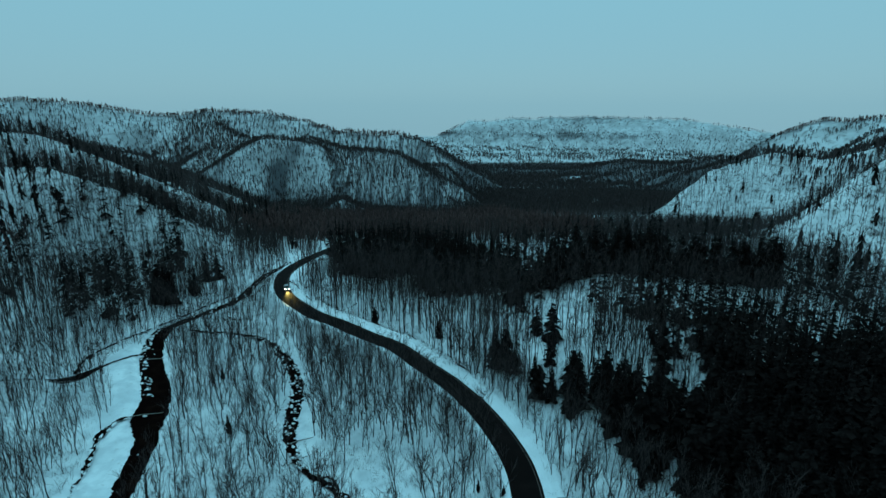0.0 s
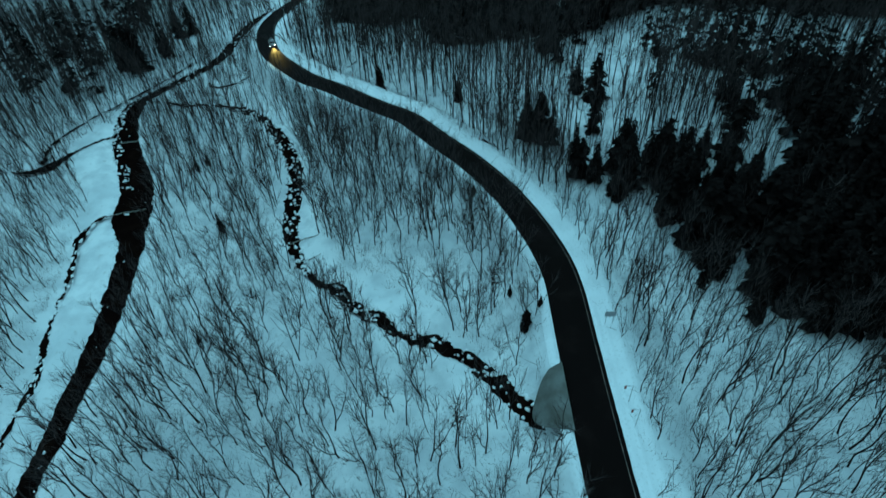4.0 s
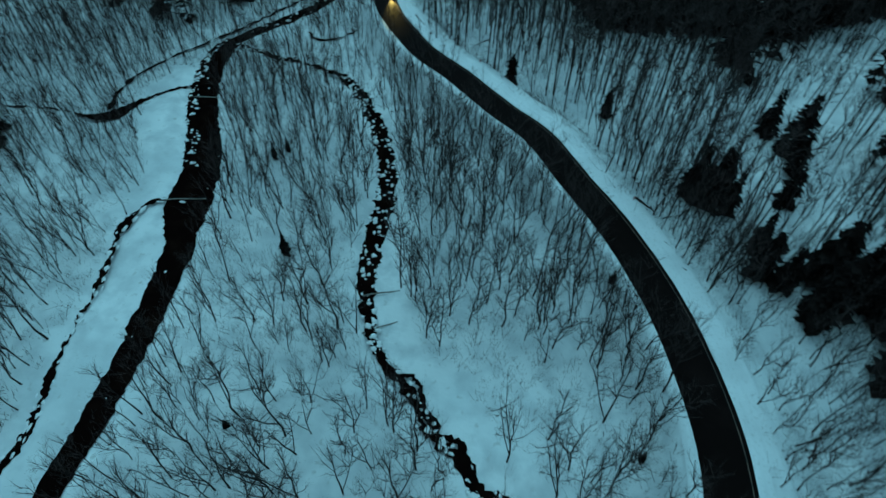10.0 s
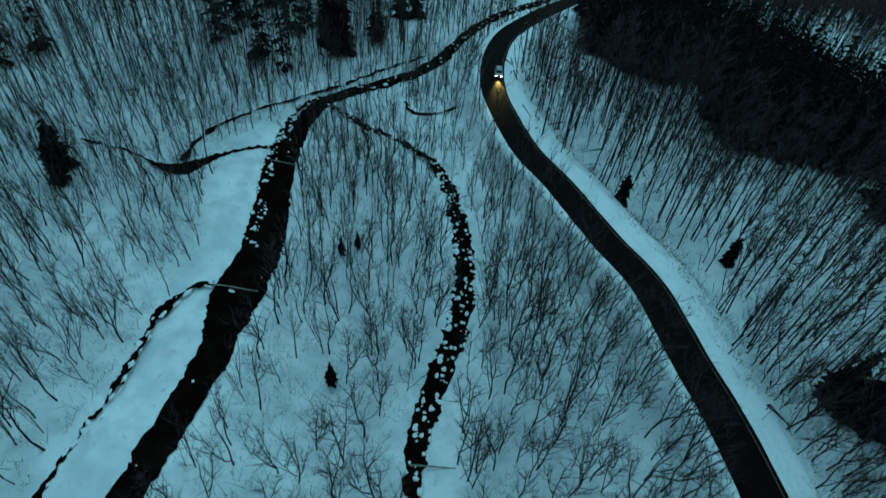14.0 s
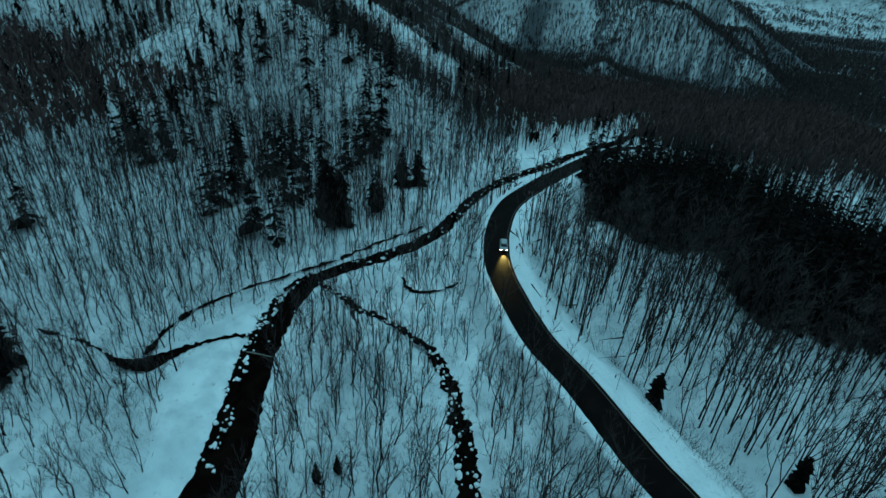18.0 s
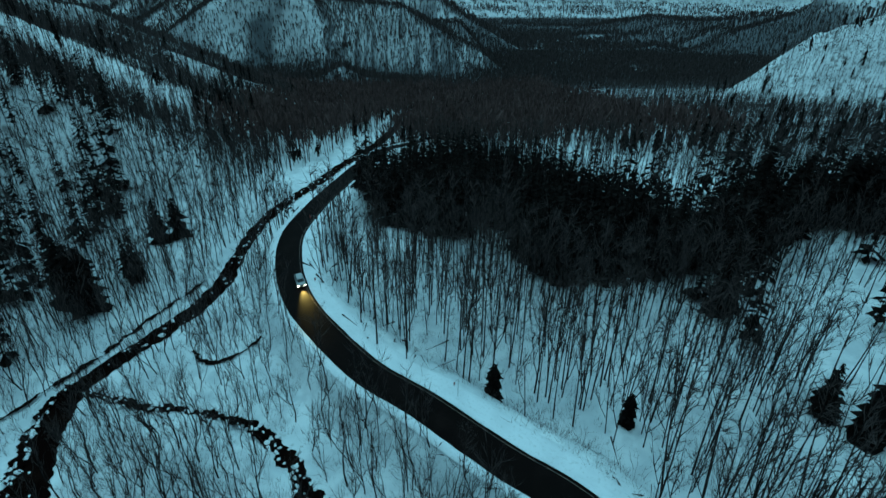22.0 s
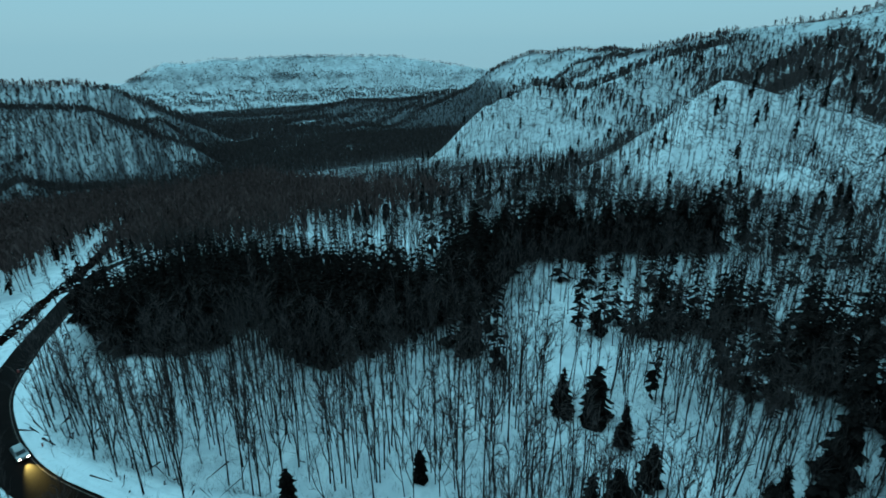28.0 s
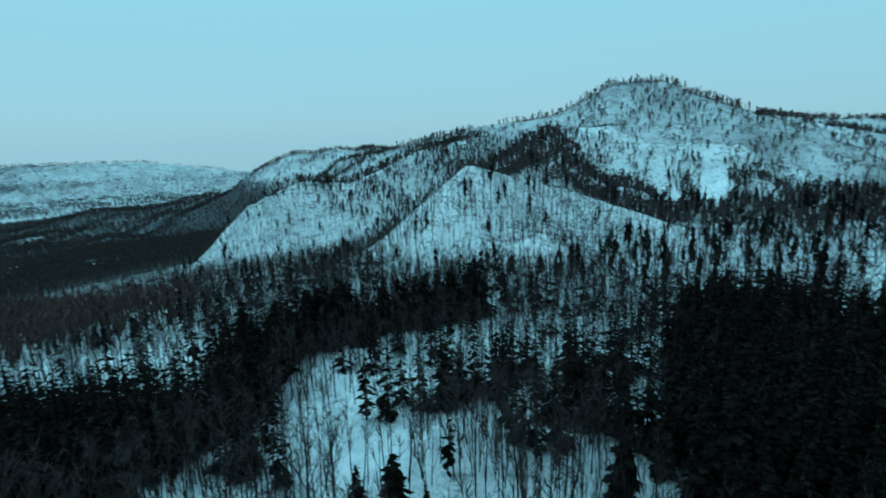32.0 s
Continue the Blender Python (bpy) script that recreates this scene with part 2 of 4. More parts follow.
CHANNEL = curve_through([(-58, 20, 0.7), (-58.8, 30, 0.8), (-59.5, 38, 0.9), (-61.6, 44.7, 0.9), (-63.5, 52, 0.8), (-65, 59.3, 0.7), (-67.6, 67, 0.8), (-68.3, 70.5, 1.1), (-67.8, 75.3, 1.0), (-66.3, 77, 1.1), (-63, 77.8, 1.2)], 0.8)
POND = curve_through([(-112, 96, 0.5), (-101.7, 97.3, 0.7), (-94.9, 96.7, 1.0), (-89.2, 97.8, 3.4), (-87.3, 101.6, 2.2), (-84.6, 106.8, 1.2), (-80.3, 111.2, 1.0), (-76.5, 112.5, 1.0)], 0.8)
SIDE_BROOK = curve_through([(-91, 99.5, 0.5), (-93.4, 110, 0.8), (-89.8, 122, 0.7), (-84.2, 132.5, 0.9), (-79.6, 143, 0.9), (-75, 156, 0.8), (-70.5, 167, 0.7)], 0.8)
SHOAL = curve_through([(-66.0, 88.0, 1.0), (-69.5, 94, 1.8), (-73.6, 101.2, 2.0), (-77.6, 109.5, 1.8), (-80.6, 118, 1.6), (-82.6, 126, 1.4), (-81.6, 133, 1.2)], 0.8)
OXBOW = curve_through([(-64.5, 141.3, 0.5), (-61.2, 137.6, 1.1), (-57.4, 138.8, 0.7), (-53.9, 143.4, 0.6), (-52.1, 149.1, 0.9)], 0.8)

# Ridge lines: plan place, height of the ground, and how steeply the flanks fall.
RIDGES = [
    ([(-84, 226, -3), (-118, 236, 14), (-153, 245, 28), (-199, 264, 38), (-265, 285, 35), (-480, 260, 48), (-800, 200, 60)], 0.58),
    ([(-87, 304, -14), (-152, 325, 12), (-219, 357, 33), (-276, 380, 49), (-350, 399, 55), (-700, 420, 50)], 0.55),
    ([(-1500, 1250, 45), (-1097, 1512, 83), (-943, 1609, 75), (-799, 1604, 49), (-693, 1621, 39), (-626, 1639, 49), (-468, 1599, 53), (-312, 1533, 25), (-200, 1449, -1), (-69, 1410, -2), (2, 1362, -12), (82, 1260, -70), (138, 1154, -118)], 0.5),
    ([(-626, 1639, 49), (-467, 1328, 9), (-363, 1021, -49)], 0.5),
    ([(-409, 876, -73), (-337, 956, -21), (-283, 1024, 13), (-210, 1021, 5), (-149, 950, -63)], 0.62),
    ([(-252, 1237, -1), (-147, 1102, -17), (-38, 961, -14), (21, 862, -43), (44, 799, -81)], 0.6),
    ([(-900, 640, 50), (-588, 771, 30), (-494, 773, 18), (-398, 768, 1), (-327, 746, -26)], 0.55),
    ([(-268, 537, 6), (-205, 526, -14), (-158, 519, -31)], 0.5),
    ([(-136, 710, -71), (-103, 715, -56), (-76, 718, -71)], 0.35),
    ([(-46, 4382, -278), (132, 4259, -177), (369, 3944, -38), (775, 3866, -19), (1213, 3762, -9), (1714, 3451, -17), (2104, 3042, -96), (2566, 2463, -117)], 0.55),
    ([(162, 2377, -220), (386, 2246, -187), (602, 2182, -191), (702, 1835, -117), (729, 1501, -94), (780, 1331, -59)], 0.3),
    ([(254, 545, -51), (305, 519, 5), (345, 486, 26), (368, 438, 23), (458, 426, 50), (666, 460, 67)], 0.75),
    ([(195, 361, -38), (209, 338, -24), (236, 306, -12), (240, 258, 24), (241, 225, 48), (279, 215, 38), (301, 190, 29), (297, 146, 17), (276, 94, 0)], 0.78),
    ([(279, 215, 38), (411, 257, 44), (671, 369, 81)], 0.6),
    ([(726, 804, 30), (666, 645, 46), (664, 478, 76), (679, 360, 90), (684, 290, 122), (680, 232, 122), (671, 178, 101), (695, 128, 77), (775, 60, 63), (880, 9, 50), (900, -400, 50)], 0.62),
    ([(695, 128, 77), (981, 79, 74), (1231, -41, 72)], 0.5),
    ([(705, 1159, -46), (763, 1115, 8), (813, 1056, 40), (859, 879, 51), (728, 653, 44)], 0.6),
]


def floor_height(y):
    return np.interp(y, [-400, 0, 135, 200, 260, 300, 360, 540, 800, 1154, 1600, 2400, 4900], [4, 1.0, 0.0, -3, -9, -16, -28, -60, -90, -126, -165, -236, -440])


def valley(x, y):
    """The ground before the road and the waters are cut into it."""
    f = floor_height(y) + 0.9 * rough(x, y, 26) + 0.35 * rough(x, y, 7)
    f = f + 0.035 * np.clip(x - 30, 0, 140) + 0.03 * np.clip(-105 - x, 0, 200)
    hill = np.full(np.shape(x), -200.0)
    for pts, fall in RIDGES:
        p = np.array(pts, float)
        lo, hi = p[:, :2].min(0) - 700, p[:, :2].max(0) + 700
        inside = (x > lo[0]) & (x < hi[0]) & (y > lo[1]) & (y < hi[1])
        if not inside.any():
            continue
        d, z, _ = from_line(x[inside], y[inside], p, p[:, 2])
        size = 60 if pts[0][1] < 600 else 130
        d = d * (1 + (0.22 if size < 100 else 0.36) * rough(x[inside], y[inside], size)) + np.clip(d, 0, 40) * 0.10 * rough(x[inside], y[inside], size * 0.3)
        rise = z - fall * (np.sqrt(d * d + 36) - 6)
        hill[inside] = np.maximum(hill[inside], rise)
    k = 5.0
    m = np.maximum(f, hill)
    return m + k * np.log(np.exp(np.clip((f - m) / k, -30, 0)) + np.exp(np.clip((hill - m) / k, -30, 0))) - 0.0


def road_height(y):
    return floor_height(y) + np.interp(y, [-400, 0, 60, 200, 260, 400], [4.0, 4.0, 4.0, 5.6, 5.4, 3.0])


def smooth(t):
    t = np.clip(t, 0, 1)
    return t * t * (3 - 2 * t)


def ground_height(x, y):
    x, y = np.asarray(x, float), np.asarray(y, float)
    h = valley(x, y)
    core = (x > -160) & (x < 330) & (y > -70) & (y < 1080)
    if core.any():
        xs, ys, hs = x[core], y[core], h[core]
        d, w, _ = from_line(xs, ys, RIVER, RIVER[:, 2])
        bed = floor_height(ys) - 0.55
        hs = np.where(ys < 700, hs + (bed - hs) * (1 - smooth((d - w / 2 - 0.4) / 2.2)), hs)
        for line in (STREAM, STRAND, CHANNEL, POND, SIDE_BROOK, SHOAL, OXBOW):
            near = (xs > line[:, 0].min() - 8) & (xs < line[:, 0].max() + 8) & (ys > line[:, 1].min() - 8) & (ys < line[:, 1].max() + 8)
            d, w, _ = from_line(xs[near], ys[near], line, line[:, 2])
            cut = hs[near] + (floor_height(ys[near]) - 0.15 - hs[near]) * (1 - smooth((d - w / 2 - 0.3) / 2.0))
            hs[near] = np.minimum(hs[near], cut)
        by_stream = (xs > 5) & (xs < 30) & (ys > 10) & (ys < 40)
        ds = np.full(xs.shape, 99.0)
        ds[by_stream] = from_line(xs[by_stream], ys[by_stream], STREAM)[0]
        d, _, s = from_line(xs, ys, ROAD)
        deck = road_height(ys)
        edge = np.where(s > 0, 7.0, 4.0)
        hs = hs + (deck - 0.06 - hs) * (1 - smooth((d - edge) / np.where(s > 0, 7.5, np.where(ds < 2.6, 0.5, 3.6))))
        h[core] = hs
    return h


# ---- mesh helpers ----
def mesh_of(name, verts, tris, mat, smooth_faces=False):
    verts, tris = np.asarray(verts, np.float32), np.asarray(tris, np.int32)
    me = bpy.data.meshes.new(name)
    k = tris.shape[1]
    me.vertices.add(len(verts))
    me.vertices.foreach_set("co", verts.ravel())
    me.loops.add(tris.size)
    me.loops.foreach_set("vertex_index", tris.ravel())
    me.polygons.add(len(tris))
    me.polygons.foreach_set("loop_start", np.arange(0, tris.size, k, dtype=np.int32))
    if smooth_faces:
        me.polygons.foreach_set("use_smooth", np.ones(len(tris), bool))
    me.materials.append(mat)
    me.update(calc_edges=True)
    return me


def part(name, data, parent, label=""):
    o = new(name, data)
    o.parent = parent
    if label:
        o["label"] = label
    return o


def mesh_from(bm, name, mat):
    me = bpy.data.meshes.new(name)
    bm.to_mesh(me)
    bm.free()
    me.materials.append(mat)
    return me


def box(size, at=(0, 0, 0), bevel=0.0, turn=None):
    bm = bmesh.new()
    bmesh.ops.create_cube(bm, size=1, matrix=Matrix.Translation(at) @ (turn or Matrix()) @ Matrix.Diagonal((*size, 1)))
    if bevel:
        bmesh.ops.bevel(bm, geom=bm.edges[:], offset=bevel, segments=2, affect="EDGES")
    return bm


# ---- ground: one sheet to the horizon, finest where the camera passes ----
def steps(lo, fine_lo, fine_hi, hi, step, grow):
    out, s, v = list(np.arange(fine_lo, fine_hi + 1e-6, step)), step, fine_hi
    while v < hi:
        s = min(s * grow, 60)
        v += s
        out.append(v)
    s, v = step, fine_lo
    while v > lo:
        s = min(s * grow, 60)
        v -= s
        out.insert(0, v)
    return np.array(out)


gx, gy = steps(-2600, -132, 66, 3300, 1.4, 1.036), steps(-260, 8, 236, 4800, 1.4, 1.036)
GX, GY = np.meshgrid(gx, gy)
GZ = ground_height(GX.ravel(), GY.ravel())
nx, ny = len(gx), len(gy)
ids = np.arange(nx * ny).reshape(ny, nx)
quads = np.stack([ids[:-1, :-1], ids[:-1, 1:], ids[1:, 1:], ids[1:, :-1]], -1).reshape(-1, 4)
ground = new("ground", mesh_of("ground", np.c_[GX.ravel(), GY.ravel(), GZ], quads, SNOW, True))
ground.data.materials.append(BRUSHY)
gz2 = GZ.reshape(ny, nx)
rise = np.hypot(np.gradient(gz2, gx, axis=1), np.gradient(gz2, gy, axis=0))
hilly = (rise > 0.2) & (gz2 - floor_height(GY) > 5)
SLOPE_X, SLOPE_Y = np.gradient(gz2, gx, axis=1), np.gradient(gz2, gy, axis=0)
CREASE = np.gradient(SLOPE_X, gx, axis=1) + np.gradient(SLOPE_Y, gy, axis=0)
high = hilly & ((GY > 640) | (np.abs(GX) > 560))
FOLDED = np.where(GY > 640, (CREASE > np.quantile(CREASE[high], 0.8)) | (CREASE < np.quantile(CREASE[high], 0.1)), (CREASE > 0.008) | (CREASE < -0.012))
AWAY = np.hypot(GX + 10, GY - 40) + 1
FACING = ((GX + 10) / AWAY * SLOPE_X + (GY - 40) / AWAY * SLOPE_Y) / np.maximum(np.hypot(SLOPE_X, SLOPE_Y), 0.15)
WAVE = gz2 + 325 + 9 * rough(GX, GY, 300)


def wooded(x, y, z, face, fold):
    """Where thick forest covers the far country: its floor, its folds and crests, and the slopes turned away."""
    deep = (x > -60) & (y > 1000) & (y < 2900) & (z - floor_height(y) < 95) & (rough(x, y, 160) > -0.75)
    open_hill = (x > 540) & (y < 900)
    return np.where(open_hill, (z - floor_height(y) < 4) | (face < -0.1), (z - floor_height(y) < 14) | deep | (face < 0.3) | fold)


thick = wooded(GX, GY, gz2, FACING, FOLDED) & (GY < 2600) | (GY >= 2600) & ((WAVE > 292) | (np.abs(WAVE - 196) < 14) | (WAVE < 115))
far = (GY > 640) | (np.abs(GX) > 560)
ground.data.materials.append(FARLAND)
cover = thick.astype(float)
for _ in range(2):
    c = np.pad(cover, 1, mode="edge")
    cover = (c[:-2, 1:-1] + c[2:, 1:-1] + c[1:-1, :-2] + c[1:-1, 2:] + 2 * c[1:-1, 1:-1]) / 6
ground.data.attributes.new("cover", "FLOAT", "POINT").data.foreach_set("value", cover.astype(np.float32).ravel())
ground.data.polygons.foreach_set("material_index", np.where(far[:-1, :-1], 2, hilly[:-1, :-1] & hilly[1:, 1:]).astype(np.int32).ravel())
tagged(ground, "deep snow over a wooded valley and its hills", "ground", kind="structure")


def level(x, y):
    """The ground's height at plan points, read off the sheet."""
    x, y = np.asarray(x, float), np.asarray(y, float)
    i, j = np.clip(np.searchsorted(gx, x) - 1, 0, nx - 2), np.clip(np.searchsorted(gy, y) - 1, 0, ny - 2)
    u, v = (x - gx[i]) / (gx[i + 1] - gx[i]), (y - gy[j]) / (gy[j + 1] - gy[j])
    Z = GZ.reshape(ny, nx)
    return (Z[j, i] * (1 - u) + Z[j, i + 1] * u) * (1 - v) + (Z[j + 1, i] * (1 - u) + Z[j + 1, i + 1] * u) * v


# ---- road and waters ----
def normals(line):
    t = np.gradient(line[:, :2], axis=0)
    t /= np.linalg.norm(t, axis=1, keepdims=True)
    return np.c_[t[:, 1], -t[:, 0]]


def ribbon(name, line, left, right, z, mat, across=2, wobble=0.0, seed=0):
    """A strip along a plan line from its left to its right edge; wobble makes the edges uneven."""
    n, r = normals(line), np.random.default_rng(seed)
    k = len(line)
    jl, jr = ((np.convolve(r.normal(size=k + 8), np.ones(5) / 3, "valid")[:k] + 0.5 * r.normal(size=k)) * wobble for _ in range(2))
    l, q = -(np.asarray(left) + jl), np.asarray(right) + jr
    rows = [line[:, :2] + n * (l + (q - l) * i / across)[:, None] for i in range(across + 1)]
    v = np.stack([np.c_[p, z if np.ndim(z) else np.full(k, z)] for p in rows], 1).reshape(-1, 3)
    a = np.arange(k * (across + 1)).reshape(k, across + 1)
    f = np.stack([a[:-1, :-1], a[:-1, 1:], a[1:, 1:], a[1:, :-1]], -1).reshape(-1, 4)
    return mesh_of(name, v, f, mat)


road_z = road_height(ROAD[:, 1])
road = tagged(new("road", ribbon("road", ROAD, 2.85, 2.9, road_z + 0.03, ASPHALT, 4, 0.06)), "dark wet asphalt road curving through the snow", "road", kind="structure")
part("edge_line", ribbon("edge_line", ROAD, -2.28, 2.39, road_z + 0.036, PAINT, 1), road, "dim reddish-brown worn edge line")


def berm(name, line, z, profile, label, seed):
    """A ploughed bank along the road: (offset, height) across it, uneven along its length."""
    n, r, k = normals(line), np.random.default_rng(seed), len(line)
    cols = []
    for off, up in profile:
        j = np.convolve(r.normal(size=k + 4), np.ones(3) / 3, "valid")[:k]
        cols.append(np.c_[line[:, :2] + n * (off + 0.07 * j)[:, None], z + up * (1 + 0.3 * j)])
    v = np.stack(cols, 1).reshape(-1, 3)
    m = len(profile)
    a = np.arange(k * m).reshape(k, m)
    f = np.stack([a[:-1, :-1], a[:-1, 1:], a[1:, 1:], a[1:, :-1]], -1).reshape(-1, 4)
    if profile[0][0] > profile[-1][0]:
        f = f[:, ::-1]
    tagged(new(name, mesh_of(name, v, f, SLUSH, True)), label, "snow bank", kind="structure")


FINE_ROAD = curve_through(ROAD, 0.9)
fine_z = road_height(FINE_ROAD[:, 1])
berm("snow_berm_inner", FINE_ROAD, fine_z, [(2.84, 0.0), (3.05, 0.1), (3.45, 0.16), (3.7, 0.07), (4.3, 0.06), (4.45, 0.12), (4.65, 0.06), (5.3, 0.07), (5.6, 0.2), (6.1, 0.24), (6.7, 0.0), (7.2, -0.3)], "ploughed snow bank beside the dark road", 3)
berm("snow_berm_outer", FINE_ROAD, fine_z, [(-2.8, 0.0), (-3.2, 0.16), (-3.7, 0.18), (-4.3, -0.2)], "low ploughed snow bank at the road edge", 4)


def water(name, line, label, lift, wobble, seed):
    line = curve_through(line, 0.45)
    z = floor_height(line[:, 1]) + lift
    tagged(new(name, ribbon(name, line, line[:, 2] / 2, line[:, 2] / 2, z, WATER, 3, wobble, seed)), label, "water", kind="structure")


water("river_water", RIVER, "black open water of a small winter river", -0.42, 0.22, 1)
water("stream_water", STREAM, "dark stream broken by snow covered stones", -0.05, 0.32, 2)
water("strand_water", STRAND, "thin braided strand of the stream", -0.045, 0.25, 8)
water("channel_water", CHANNEL, "narrow dark melt channel through the snow", -0.04, 0.3, 4)
water("pond_water", POND, "dark pond and brook among bare trees", -0.04, 0.3, 5)
water("brook_water", SIDE_BROOK, "thin dark brook along the foot of the hill", -0.04, 0.3, 6)


water("oxbow_water", OXBOW, "dark curled backwater among bare trees", -0.04, 0.25, 9)
water("shoal_water", SHOAL, "shallow ragged edge of the river among snow lumps", -0.05, 0.4, 7)


def snow_clumps(name, line, lift, share, label, seed, lo, hi, longer=1.0):
    """Snow caps on stones and ice along a water's course, scattered over its width."""
    r = np.random.default_rng(seed)
    vs, fs, n = [], [], 0
    nrm = normals(line)
    for i in range(len(line)):
        for _ in range(r.poisson(share)):
            off = (r.beta(0.8, 0.8) - 0.5) * line[i, 2] * 1.1
            c = line[i, :2] + nrm[i] * off + r.normal(size=2) * 0.3
            s, m = r.uniform(lo, hi) * (1.2 if r.random() < 0.2 else 0.8), 7
            a = np.linspace(0, 6.283, m, endpoint=False) + r.uniform(0, 6)
            rad = s * r.uniform(0.6, 1.25, m)
            st = r.uniform(0.7, 1.5)
            z0 = floor_height(c[1]) + lift
            wx, wy = nrm[i]
            u, w = rad * np.cos(a), rad * st * longer * np.sin(a)
            dx, dy = wx * u - wy * w, wy * u + wx * w
            low = np.c_[c[0] + dx, c[1] + dy, np.full(m, z0 - 0.1)]
            top = np.c_[c[0] + 0.72 * dx, c[1] + 0.72 * dy, np.full(m, z0 + 0.3 * s)]
            vs += [low, top, [[c[0], c[1], z0 + 0.45 * s]]]
            for k in range(m):
                q = (k + 1) % m
                fs += [(n + k, n + q, n + m + q), (n + k, n + m + q, n + m + k), (n + m + k, n + m + q, n + 2 * m)]
            n += 2 * m + 1
    tagged(new(name, mesh_of(name, np.vstack(vs), fs, FLOE, True)), label, "snow", kind="stuff")


snow_clumps("stream_snow_caps", STREAM, -0.05, 2.0, "snow caps on the stones of the stream", 11, 0.16, 0.5)
snow_clumps("river_snow_caps", RIVER[: int(len(RIVER) * 0.45)], -0.42, 0.3, "snow caps and ice along the river", 12, 0.1, 0.34)
bend = (RIVER[:, 1] > 138) & (RIVER[:, 1] < 300)
snow_clumps("bend_snow_caps", RIVER[bend], -0.42, 0.8, "snow covered stones in the river bend", 15, 0.2, 0.6)
snow_clumps("channel_snow_caps", CHANNEL, -0.04, 1.1, "snow lumps across the melt channel", 13, 0.14, 0.36, 2.2)
snow_clumps("shoal_snow_caps", SHOAL, -0.05, 1.5, "snow lumps on the stones of the river edge", 14, 0.14, 0.5)


# ---- trees ----
def tube(points, radii, sides):
    p, v, f = np.asarray(points, float), [], []
    for i, (c, r) in enumerate(zip(p, radii)):
        t = p[min(i + 1, len(p) - 1)] - p[max(i - 1, 0)]
        t /= np.linalg.norm(t)
        a = np.cross(t, (0.31, 0.94, 0.12) if abs(t[2]) > 0.6 else (0, 0, 1))
        a /= np.linalg.norm(a)
        b = np.cross(t, a)
        for k in range(sides):
            g = 6.28319 * k / sides
            v.append(c + r * (a * np.cos(g) + b * np.sin(g)))
    for i in range(len(p) - 1):
        for k in range(sides):
            q = (k + 1) % sides
            f += [(i * sides + k, i * sides + q, (i + 1) * sides + q), (i * sides + k, (i + 1) * sides + q, (i + 1) * sides + k)]
    return np.array(v), np.array(f, int)


def join(pieces):
    v, f, n = [], [], 0
    for a, b in pieces:
        v.append(a)
        f.append(np.asarray(b) + n)
        n += len(a)
    return np.vstack(v), np.vstack(f)


def blade(a, b, width, side):
    return np.array([a - side * width / 2, a + side * width / 2, b]), np.array([(0, 1, 2)])


